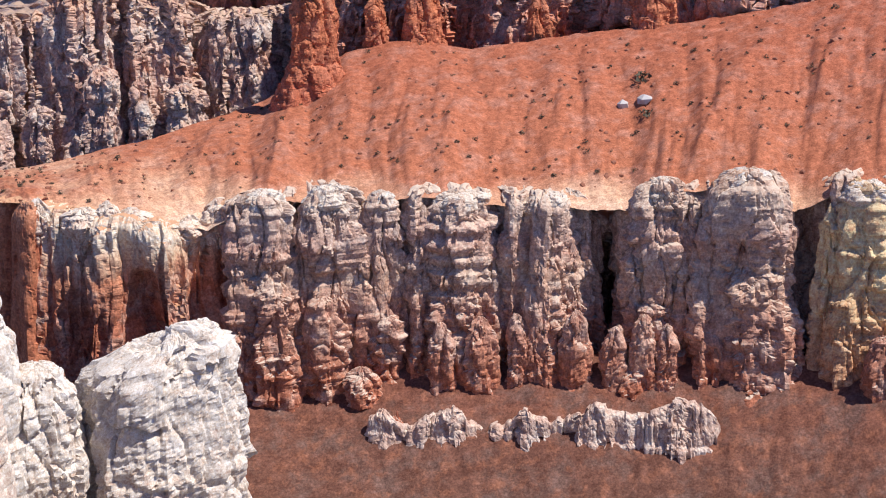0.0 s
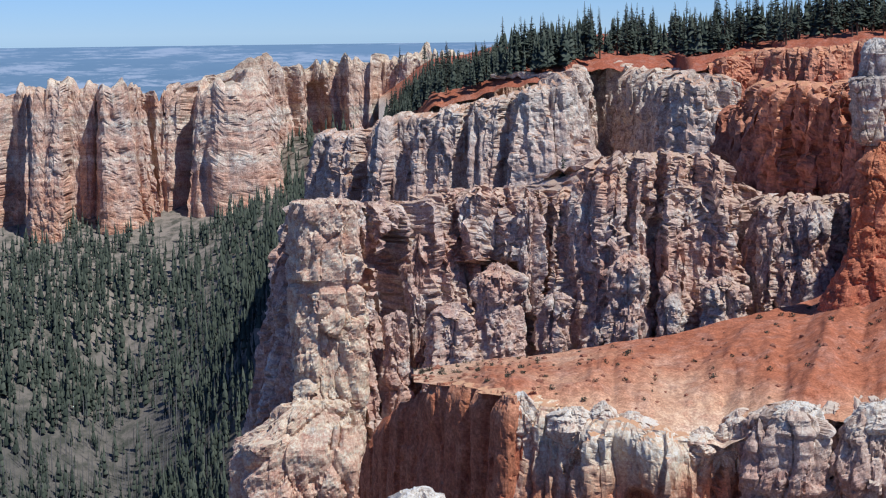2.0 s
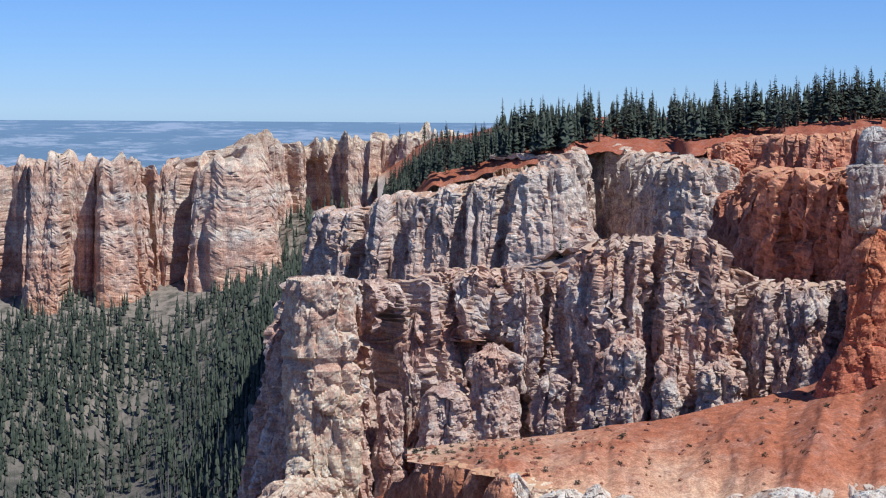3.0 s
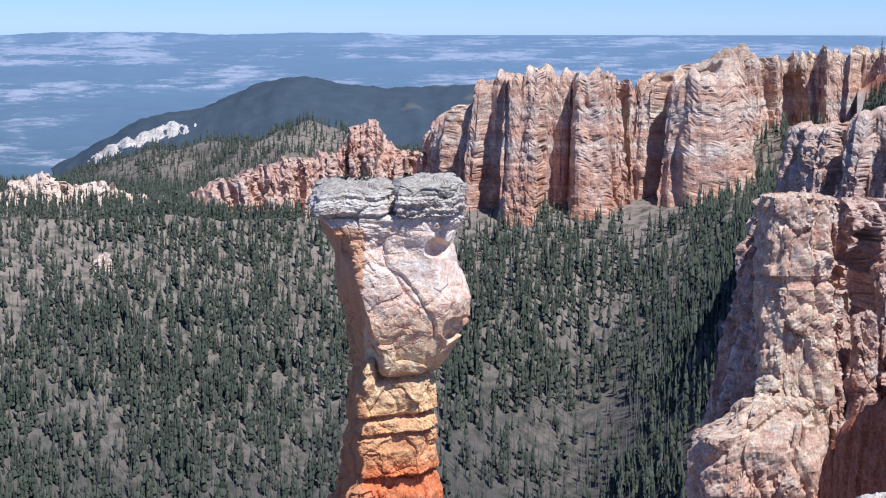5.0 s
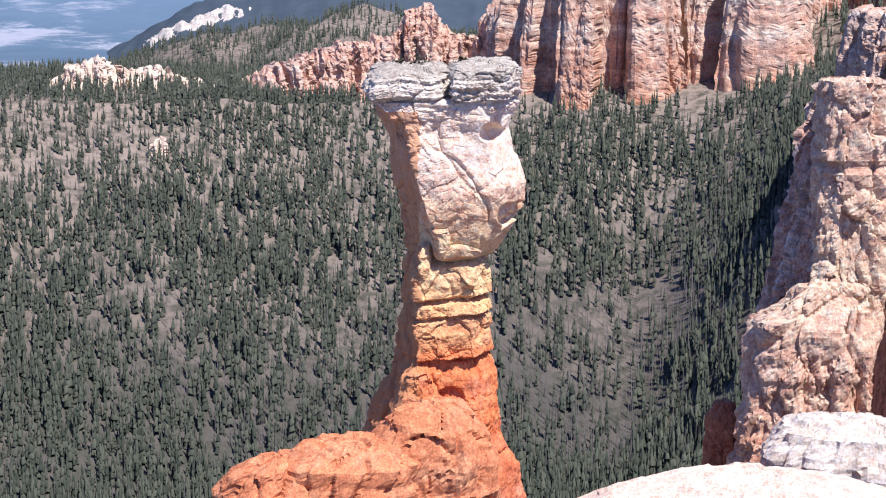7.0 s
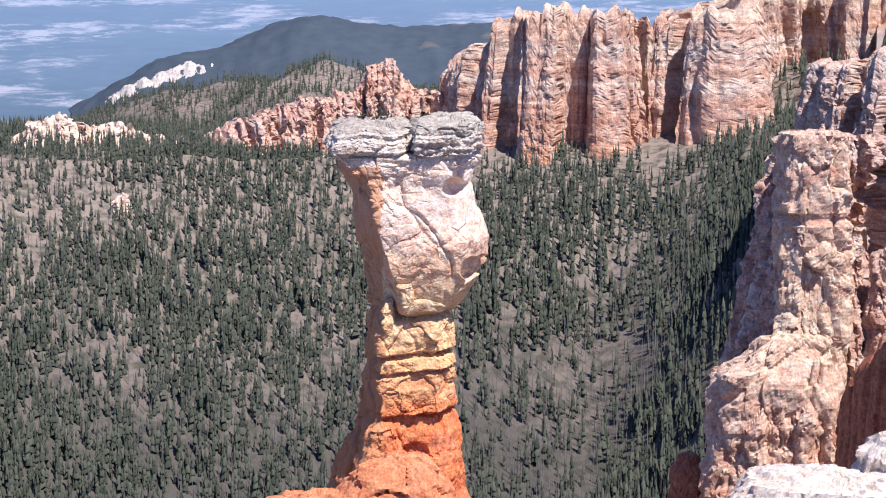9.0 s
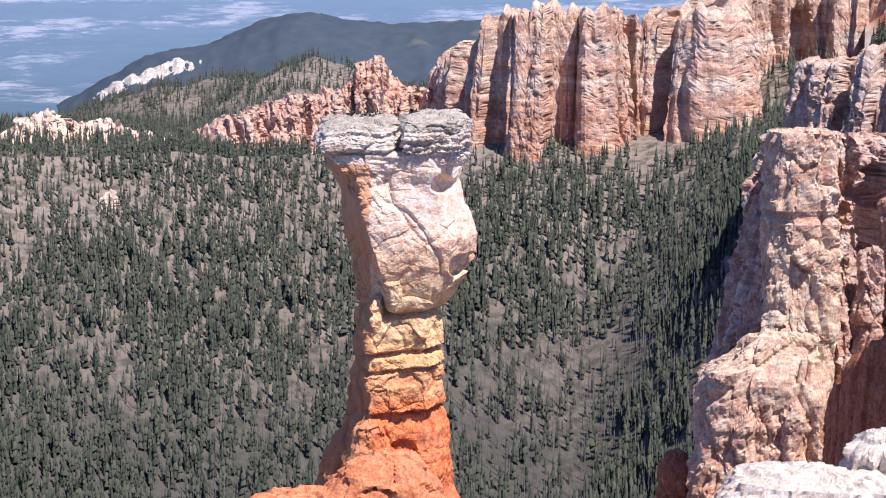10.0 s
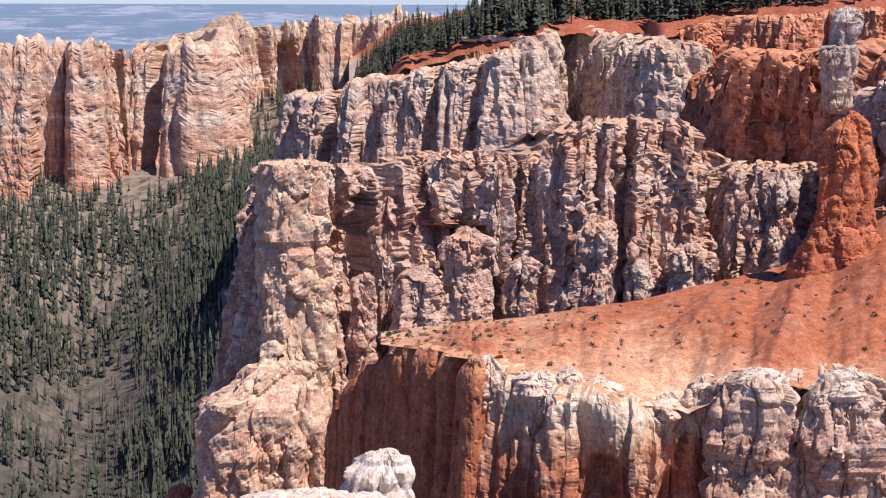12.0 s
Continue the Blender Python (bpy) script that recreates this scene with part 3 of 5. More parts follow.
def slope_sheet(name, rows, material, step, label, seed=0.0, rill=0.5, rows_down=110, gully=4.0, sag=0.0, spurs=0.0):
    """Bare ground between two lines fitted to the camera's view: rows (bearing, away, angle) of its crest and of its
    foot.
    """
    rows = np.array(rows, float)
    hi, lo = spot(rows[:, 0], rows[:, 1], rows[:, 2]), spot(rows[:, 0], rows[:, 3], rows[:, 4])
    d = np.r_[0, np.cumsum(np.hypot(*np.diff(lo[:, :2], axis=0).T))]
    s = np.arange(0, d[-1], step)
    H = np.stack([np.interp(s, d, hi[:, i]) for i in range(3)], -1)
    L = np.stack([np.interp(s, d, lo[:, i]) for i in range(3)], -1)
    v = np.linspace(0, 1, rows_down)[:, None, None]
    g = H * (1 - v) + L * v
    vv = v[..., 0]
    S = np.broadcast_to(s, g.shape[:2])
    Sw = S + gully * 0.35 * perlin(S / gully, vv * 2.2, seed)
    cut = billow(Sw / gully, vv * 0.5, seed + 1) * 0.9 + billow((Sw + gully * 0.2 * perlin(S / gully * 2, vv * 6, seed + 3)) / (gully * 0.36), vv * 1.6, seed + 2) * 0.45 + billow(Sw / (gully * 0.13), vv * 3, seed + 4) * 0.14
    env = np.clip(vv * 3, 0.15, 1) * np.clip((1 - vv) * 6, 0.3, 1) * np.clip((S - 3) / 14, 0.05, 1)
    g[..., 2] += rill * (0.78 * cut - 0.22 * np.minimum(cut, 1) - 0.4) * env + 0.16 * rill * fbm(S / 1.1, vv * 12, seed + 6, 5) * np.clip(S / 10, 0.2, 1) - sag * np.sin(np.pi * vv)
    if spurs:
        g[..., 2] += spurs * (1 - billow((Sw + 2 * vv) / 9.0, vv * 0.4, seed + 12)) * np.clip(vv * 2.2, 0.1, 1) * np.clip((1 - vv) * 5, 0.2, 1) * np.clip((S - 3) / 14, 0, 1)
    GRIDS[name] = g
    return tagged(part(name, sheet_mesh(name, g), material), label, "slope", kind="structure")


# ---- the wide ground ----
RANGES = [(3, -16, -16), (30, -26, -26), (70, -42, -42), (200, -95, -95), (330, -140, -140), (420, -143, -136), (500, -104, -98), (545, -84, -72), (590, -63, -57),
          (660, -61, -80), (800, -76, -88), (1100, -112, -100), (1500, -150, -130), (2000, -188, -160), (2600, -205, -170), (3400, -150, -130), (4150, -75, -66), (4700, -29, -29)]


def valley_height(b, d):
    """Height of the open ground by bearing (degrees) and metres away."""
    t = np.array(RANGES, float)
    left, right = np.interp(d, t[:, 0], t[:, 1]), np.interp(d, t[:, 0], t[:, 2])
    k = np.clip((b + 26) / 14, 0, 1)
    z = left * (1 - k) + right * k
    br = np.radians(b)
    x, y = d * np.sin(br), d * np.cos(br)
    mid = np.clip((d - 300) / 150, 0, 1) * np.clip((2600 - d) / 1200, 0, 1) * (1 - 0.6 * np.clip((d - 520) / 60, 0, 1))
    z = z + mid * (13 * perlin(x / 95, y / 120, 0.5) + 5 * perlin(x / 33, y / 40, 1.5))
    z = z + np.clip((d - 650) / 300, 0, 1) * np.clip((4000 - d) / 1000, 0, 1) * 20 * perlin(x / 300, y / 260, 2.5)
    z = z - 9 * np.exp(-(((b + 18.5) / 4.5) ** 4) - ((d - 640) / 60) ** 2)
    # the valley side climbs under the nearer cliffs
    k = np.clip((b + 11.0) / 8.6, 0, 1)
    k = k * k * (3 - 2 * k) * np.clip((d - 365) / 75, 0, 1) * np.clip((700 - d) / 60, 0, 1)
    z = z * (1 - k) + np.maximum(z, np.interp(d, [100, 170, 330, 400, 440, 600, 700], [-42, -44, -46, -44, -40, -50, -60])) * k
    z = z + (38 + 26 * perlin(b / 1.9, d / 170, 4.4) + 12 * perlin(b / 0.8, d / 60, 8.4)) * np.exp(-(((b + 20.0) / 5.6) ** 2) - ((d - 1330) / 210) ** 2) + 12 * np.exp(-(((b + 25.5) / 3.4) ** 2) - ((d - 1330) / 200) ** 2)
    return z


def ground_sheet(name, ranges, bearings, material, label):
    D, B = np.meshgrid(ranges, bearings, indexing="ij")
    Z = valley_height(B, D)
    g = np.stack([D * np.sin(np.radians(B)), D * np.cos(np.radians(B)), Z], -1)
    return tagged(part(name, sheet_mesh(name, g), material), label, "ground", kind="structure")


fan = np.r_[np.arange(-180, -40, 5.0), np.arange(-40, 40, 0.33), np.arange(40, 180.1, 5.0)]
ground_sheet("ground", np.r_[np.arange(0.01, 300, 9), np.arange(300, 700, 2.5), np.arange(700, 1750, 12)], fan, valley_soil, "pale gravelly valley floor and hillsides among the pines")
ground_sheet("backdrop", np.r_[np.arange(1738, 2900, 14), np.arange(2900, 4701, 25)], fan, hazed_far_basin, "hazy blue wooded basin with pale badlands and a far skyline")

def hill_height(b, d):
    z = -225 + 139 * np.exp(-(np.maximum(np.abs(b + 16.2) - 3.2, 0) / 5.0) ** 2) * np.exp(-((d - 2450) / 420) ** 2) + 7 * fbm(b * 0.7, d / 260, 0.4, 5)
    z = z + 12 * np.exp(-(((b + 20) / 2.0) ** 2) - ((d - 2450) / 300) ** 2)
    return z + 50 * np.exp(-(((b + 24.9) / 2.6) ** 2) - ((d - 2420) / 260) ** 2) + 3.5 * fbm(b * 2.5, d / 60, 2.4, 4)


HB, HD = np.meshgrid(np.arange(-38, -3, 0.12), np.arange(1760, 3100, 18.0))
HZ = hill_height(HB, HD)
tagged(part("hill", sheet_mesh("hill", np.stack([HD * np.sin(np.radians(HB)), HD * np.cos(np.radians(HB)), HZ], -1)), hazed_hill_woods), "dark wooded hill standing before the hazy basin", "hill", kind="structure")

# ---- far cliffs ----
wall("cliff_far", [(-15.2, 660, -3.4, -8), (-14.5, 630, -2.95, -8), (-13.6, 604, -2.6, -8), (-13.1, 598, -1.5, -7.6), (-10.6, 594, -1.4, -7.6), (-9.6, 600, -1.8, -7.6), (-8.2, 602, -1.8, -7.6),
                   (-6.6, 588, -1.3, -7.6), (-6.2, 592, -1.15, -7.4), (-5.9, 615, -1.0, -7), (-5.4, 645, -0.9, -6.5), (-4.1, 655, -0.95, -6), (-1.9, 655, -0.75, -6), (-0.8, 650, -0.6, -6), (0.8, 650, -0.75, -6), (3, 650, -0.8, -6)], far_rock, 0.5, 5.6, 3.2, 6.0,
     "pale pink fluted limestone cliff above a wooded slope", notch=1.5, back=26, seed=3.0, batter=0.07, fold=1.2, ledge=0.2, cleft=0.9, rugged=0.35, steps=0.3, knobs=6.0,
     fins=[(-14.3, 0.3, 8), (-13.4, 0.22, 8), (-12.25, 0.62, 15), (-10.3, 0.48, 14), (-9.0, 0.22, 9), (-7.9, 0.24, 13), (-6.65, 0.36, 14), (-4.6, 0.2, 5), (-2.35, 0.6, 14), (-0.8, 0.3, 8), (0.6, 0.3, 7), (1.6, 0.3, 6)], caves=[(-3.9, 0.4, -1.5, -4.2, 7)])
wall("cliff_castle", [(-22.9, 640, -6.4, -8.5), (-22.2, 648, -5.0, -8.5), (-20.4, 655, -4.25, -8.5), (-18.3, 660, -4.0, -8), (-17.95, 660, -3.2, -8), (-17.2, 660, -2.9, -8), (-16.85, 660, -3.6, -8), (-16.4, 660, -4.0, -8), (-14.6, 655, -4.15, -8)], castle_rock, 0.4, 3.0, 3.6, 4.0,
     "long salmon ridge of broken rock with a tower", notch=1.6, back=22, seed=9.0, batter=0.3, ledge=0.4, fold=1.2, rugged=0.7, knobs=3.2,
     fins=[(-21.6, 0.3, 5), (-20.5, 0.4, 6), (-19.4, 0.3, 5), (-18.6, 0.2, 4), (-17.5, 0.5, 6), (-16.2, 0.25, 5), (-15.3, 0.3, 4)])
wall("cliff_middle", [(-2.0, 480, -3.3, -6.4), (-3.4, 440, -3.3, -6.4), (-2.8, 420, -3.1, -6.2), (0.1, 405, -2.45, -6.2), (1.8, 400, -2.15, -6), (3.2, 395, -1.75, -6), (4.1, 396, -1.35, -6), (4.4, 448, -1.1, -6), (5.6, 438, -1.1, -6), (7.0, 415, -1.3, -6), (8.0, 394, -1.5, -6), (8.9, 396, -1.5, -6), (9.2, 402, -1.4, -6)], mid_rock, 0.4, 3.6, 2.6, 3.2,
     "pale grey and pink weathered cliff below the wooded rim", notch=1.0, back=18, seed=15.0, batter=0.14, fold=1.3, ledge=0.22, fall=0.03, cleft=0.6, rugged=0.8, steps=0.7, knobs=1.8,
     fins=[(-2.6, 0.4, 5), (-1.35, 0.4, 6), (0.35, 0.6, 5), (1.9, 0.5, 5), (3.3, 0.6, 5), (8.4, 0.4, 5)])
wall("cliff_rim", [(8.6, 402, -1.1, -6), (9.2, 402, -0.95, -6), (9.4, 428, -0.8, -6), (10.2, 420, -0.7, -6), (10.9, 396, -0.65, -6), (13.5, 396, -0.45, -6), (16, 396, -0.3, -6), (19, 398, 0.0, -6)], rim_rock, 0.45, 3.0, 2.6, 5.0,
     "deep red rim cliff with an alcove", notch=0.7, back=20, seed=19.0, batter=0.2, rugged=0.6, caves=[(10.35, 0.8, -2.2, -4.7, 12)], fins=[(12.2, 0.5, 6), (14.2, 0.6, 5)])

# wooded tableland behind the rim
def plateau_height(b, d):
    rim = np.interp(b, [-2.5, -1.5, 0.8, 2.1, 5, 7, 9.3, 11.1, 13.5, 18, 38], [-2.5, -2.3, -1.9, -1.4, -1.0, -1.05, -0.8, -0.45, -0.2, 0.0, 0.4])
    return 402 * np.tan(np.radians(rim)) + np.clip(d - 402, 0, 400) * 0.02 + 0.7 * perlin(b * 2.1, d / 25, 6.1)


A_, B_ = np.meshgrid(np.r_[np.arange(0, 20, 1.5), np.arange(20, 240, 5.0)], np.arange(-1.9, 40, 0.12), indexing="ij")
EDGE = ([-3, -1, 0.1, 1.8, 3.2, 4.1, 4.4, 7.6, 8.0, 9.2, 9.5, 10.6, 10.9, 13.5, 22, 40], [425, 412, 408, 405, 400, 401, 428, 431, 402, 404, 426, 426, 402, 400, 404, 404])
D_ = A_ + np.interp(B_, *EDGE)
Z_ = plateau_height(B_, D_) - 3 * np.clip(1 - A_ / 9, 0, 1) ** 1.5 - np.clip((-0.2 - B_) / 1.7, 0, 1) * 12 + 0.8 * perlin(B_ * 5, A_ / 5, 3.3)
tagged(part("ground_tableland", sheet_mesh("ground_tableland", np.stack([D_ * np.sin(np.radians(B_)), D_ * np.cos(np.radians(B_)), Z_], -1)), slope_rock), "red bare earth at the edge of a wooded tableland", "ground", kind="structure")

# ---- near cliffs ----
wall("cliff_front", [(-2.4, 185, -5.6, -15), (-3.8, 160, -5.5, -16), (-4.1, 147, -5.45, -17), (-3.6, 142, -5.4, -17), (-2.4, 143, -5.4, -17), (-1.2, 147, -5.2, -16), (0.2, 151, -5.05, -13), (1.9, 147, -4.95, -12.5), (3.9, 150, -5.15, -12), (5.2, 149, -4.4, -12.5), (5.9, 147, -3.9, -12.5), (8.3, 147, -3.9, -12), (9.0, 152, -4.8, -12), (9.9, 156, -6.0, -12), (11.1, 148, -5.2, -11.5), (12.9, 148, -5.2, -11), (15, 150, -5, -11)], front_rock, 0.165, 1.0, 1.5, 1.6,
     "pink and grey wall of clustered hoodoos", notch=0.45, back=30, seed=27.0, batter=0.17, ledge=0.06, fold=1.3, fall=0.12, cleft=0.7, rugged=0.7, steps=0.05, knobs=0.6, crest=0.4,
     fins=[(-0.9, 0.75, 3.2), (1.4, 0.5, 2.0), (3.8, 0.55, 3.0), (6.2, 0.7, 2.6), (7.8, 0.5, 2.4), (9.4, 0.4, 1.8), (11.6, 0.6, 2.0)],
     caves=[(-2.15, 0.42, -6.2, -13.5, 3.5), (1.75, 1.3, -7.3, -10.6, 4.0), (4.8, 0.45, -8.0, -10.8, 4.5), (0.45, 0.35, -5.4, -7.4, 2.0), (5.2, 0.25, -5.2, -8.0, 2.5), (9.9, 0.35, -6.0, -9.5, 2.0)])
wall("cliff_shaded", [(9.4, 205, -2.6, -9), (10.8, 190, -1.9, -9), (11.4, 172, -1.75, -9), (13.5, 165, -1.7, -9), (16, 152, -1.5, -9), (18, 143, -1.2, -9)], rim_rock, 0.22, 2.0, 1.8, 2.4,
     "deep red cliff in shade behind the bare slope", notch=0.8, back=14, seed=33.0, batter=0.08)
wall("cliff_right", [(14.8, 150, -3.2, -8.5), (16, 142, -2.4, -8.5), (18.5, 136, -2.0, -8.5), (20, 138, -2, -8.5), (22, 134, -2.0, -8.5), (23.5, 137, -2, -8.5), (26, 132, -1.8, -8.5), (28, 135, -1.8, -8), (31, 131, -1.6, -8), (38, 131, -1.4, -8)], right_rock, 0.15, 1.3, 1.7, 1.8,
     "grey and pink hoodoo cliff rising from the red slope", notch=0.8, back=12, seed=34.0, batter=0.22, fold=1.5, ledge=0.25)

# ---- red slope, its crest against the cliffs and its foot on the hoodoos ----
slope_sheet("slope", [(-0.9, 119, -10.85, 111, -11.25), (1.1, 118, -10.6, 105, -11.53), (2.4, 117, -10.5, 101, -11.74), (3.2, 116, -10.45, 102, -12.1), (5.5, 118, -10.1, 100, -12.6), (7.5, 119, -9.75, 99.5, -13), (9.2, 121, -9.3, 99.1, -13.4), (10.6, 122, -9, 98.6, -12.7), (11.9, 126, -8.6, 98.6, -12.4), (13.6, 126, -7.9, 98.6, -12.4), (15.2, 126, -6.9, 98.6, -12.7), (17.5, 126, -6.45, 98.1, -12.4),
                      (20, 125, -6.85, 97.6, -12.7), (23, 125, -6.5, 97.6, -12.9), (25, 125, -6.25, 97.6, -13.0), (26.4, 125, -6.1, 98.1, -13.0), (27.7, 125, -6, 97.6, -12.4), (31.4, 125, -5.4, 97.6, -11.9), (33, 125, -5.1, 97.6, -13), (35.2, 125, -4.85, 98.1, -11.8), (40, 125, -4.5, 98.1, -11.7)], slope_rock, 0.15,
            "bare orange-red slope cut by rills and dotted with stones", seed=4.0, rill=0.95, gully=3.6, rows_down=190, spurs=1.3)

# ---- the cliff below the slope ----
wall("cliff_mesa", [(-2.4, 126, -13.4, -24), (-1.5, 118, -12.1, -24), (-0.7, 111, -11.3, -24), (0.6, 106.5, -11.33, -24), (1.8, 102.5, -11.58, -24), (2.5, 100.6, -11.72, -24), (2.9, 104.5, -11.55, -24), (3.3, 107, -11.75, -24)], mesa_rock, 0.15, 2.6, 0.9, 1.6,
     "dark red sheer wall under a flat-topped spur", notch=0.3, back=2.2, seed=41.0, batter=0.03, ledge=0.07, smooth_face=0.6, steps=0.2, crest=0.25, fall=-0.02)
wall("cliff_cream", [(2.6, 106, -11.6, -24), (3.0, 103, -11.7, -24), (3.6, 102, -11.95, -24), (6.5, 99.5, -12.55, -24), (8.3, 100, -12.85, -24), (9.4, 102, -12.65, -24), (11, 104, -12.25, -24)], cream_rock, 0.13, 1.7, 1.0, 1.3,
     "red wall capped with cream and white rock", notch=0.4, back=4, seed=43.0, batter=0.1, ledge=0.15, steps=0.4, crest=0.25, fall=-0.02, rugged=0.8, fins=[(3.7, 0.35, 1.0), (5.4, 0.5, 1.3), (7.6, 0.5, 1.2)], caves=[(6.5, 0.35, -14.5, -18.5, 1.6)])
wall("cliff_cluster", [(9, 104, -12.45, -21), (11, 100.5, -11.85, -21), (15, 100, -11.85, -21), (16.6, 103, -12.25, -21), (17.8, 100, -11.75, -21), (20, 99.5, -11.95, -21), (24, 99.5, -12.15, -21), (25.6, 104, -13.55, -21), (26.6, 101, -12.45, -21), (29.3, 99, -11.65, -21), (31.7, 99, -11.25, -21), (33, 103, -12.05, -21), (34.5, 99.5, -11.25, -21), (40, 99.5, -11.05, -21)], cluster_rock, 0.12, 1.5, 1.5, 1.5,
     "red and pink cliff of joined hoodoos below the slope", notch=0.5, back=5, seed=47.0, batter=0.08, ledge=0.2, crest=0.2, fold=1.0, steps=0.5, fall=-0.02, rugged=0.6, smooth_face=0.25,
     fins=[(12.6, 1.7, 0.8), (19.4, 1.5, 1.4), (22.6, 1.2, 1.8), (27.4, 0.9, 1.0), (30.6, 1.3, 1.4)], caves=[(16.6, 0.75, -13.0, -19.4, 4.0), (25.4, 0.75, -13.6, -18.2, 3.5), (33.2, 0.4, -15.5, -19.5, 2.0), (28.9, 0.3, -13.5, -18, 1.6), (13.0, 0.3, -13.0, -18.5, 1.5)])
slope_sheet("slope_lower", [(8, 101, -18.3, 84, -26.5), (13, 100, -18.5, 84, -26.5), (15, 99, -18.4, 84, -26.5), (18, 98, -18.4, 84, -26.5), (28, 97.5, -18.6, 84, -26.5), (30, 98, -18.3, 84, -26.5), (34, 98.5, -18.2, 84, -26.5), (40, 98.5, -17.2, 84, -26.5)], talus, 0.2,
            "red-brown talus below the cliff, coloured darker for its shade", seed=8.0, rill=0.9, gully=5.0, rows_down=80)
wall("ledge_lower", [(15.0, 94.8, -22.15, -24), (15.8, 92.8, -20.65, -24), (17.2, 92.3, -21.35, -24), (19, 92.1, -20.75, -24), (20.4, 92.5, -21.55, -24), (22, 91.8, -20.85, -24), (23.2, 92.3, -21.35, -24), (25, 91.8, -20.75, -24), (27, 91.8, -21.05, -24), (28.4, 91.8, -20.35, -24), (29.6, 91.8, -20.45, -24), (30.4, 92.8, -21.45, -24), (31, 94.8, -22.55, -24)], ledge_grey, 0.1, 1.2, 0.6, 0.8,
     "grey-pink serrated ledge of rock on the talus", notch=0.55, back=3.5, seed=53.0, batter=0.25, ledge=0.25, fall=0.4, cleft=0.3, crest=0.5)
slope_sheet("slope_gully", [(-6.0, 650, -3.6, 575, -6.1), (-5.0, 650, -3.3, 560, -5.9), (-4.0, 640, -3.2, 540, -5.6), (-3.0, 620, -3.2, 520, -5.4), (-1.6, 600, -3.3, 500, -5.2)], valley_soil, 1.0,
            "pale gully floor between two cliffs, dotted with pines", seed=14.0, rill=3.0, gully=16.0, rows_down=60)
wall("ridge_left", [(-29.2, 650, -5.6, -8), (-28.4, 640, -4.9, -8), (-27.7, 640, -4.55, -8), (-27.0, 642, -5.0, -8), (-25.9, 642, -4.9, -8), (-25.1, 645, -5.4, -8), (-23.7, 648, -5.5, -8), (-22.9, 650, -6.2, -8)], pale_rock, 0.6, 3.4, 3.2, 5.0,
     "low pale pink ridge of broken rock among pines", notch=2.2, back=16, seed=59.0, batter=0.5, ledge=0.4, fold=1.8)
# white bare flank on the hill's shoulder
BB, BV = np.meshgrid(np.arange(-26.6, -22.6, 0.03), np.linspace(0, 1, 40))
BD = 2255 + 85 * BV + 30 * perlin(BB * 2.2, 0.5, 1.1)
BZ = hill_height(BB, BD) - 2.5 + 7 * np.sin(np.pi * BV) * np.clip((BB + 26.6) / 0.8, 0, 1) * np.clip((-22.6 - BB) / 1.0, 0, 1) * (0.7 + perlin(BB * 4, BV * 2, 7.1)) + 2.5 * fbm(BB * 8, BV * 5, 3.3, 4)
tagged(part("bluff", sheet_mesh("bluff", np.stack([BD * np.sin(np.radians(BB)), BD * np.cos(np.radians(BB)), BZ], -1)), bluff_rock), "far white bluff among dark woods", "bluff", kind="structure")

# skyline of the far basin
for name, base, tall, grain, seed in [("mountains", 4640, 24, 2.2, 0.3)]:
    FB, FV = np.meshgrid(np.arange(-44, 30, 0.1), np.linspace(0, 1, 14))
    crown = np.clip(0.45 + 1.3 * fbm(FB / (4 * grain), 0.5, seed, 5), 0, 1)
    FD = base - 160 + 160 * FV
    FZ = np.interp(FD, [3400, 4150, 4700], [-140, -71, -29]) - 11 + tall * crown * np.clip(FV * 1.6, 0, 1) + 2.0 * fbm(FB * 3, FV * 5, seed, 3) * FV
    tagged(part(name, sheet_mesh(name, np.stack([FD * np.sin(np.radians(FB)), FD * np.cos(np.radians(FB)), FZ], -1)), hazed_far_basin), "hazy blue tableland on the far skyline", "mountains", kind="structure")

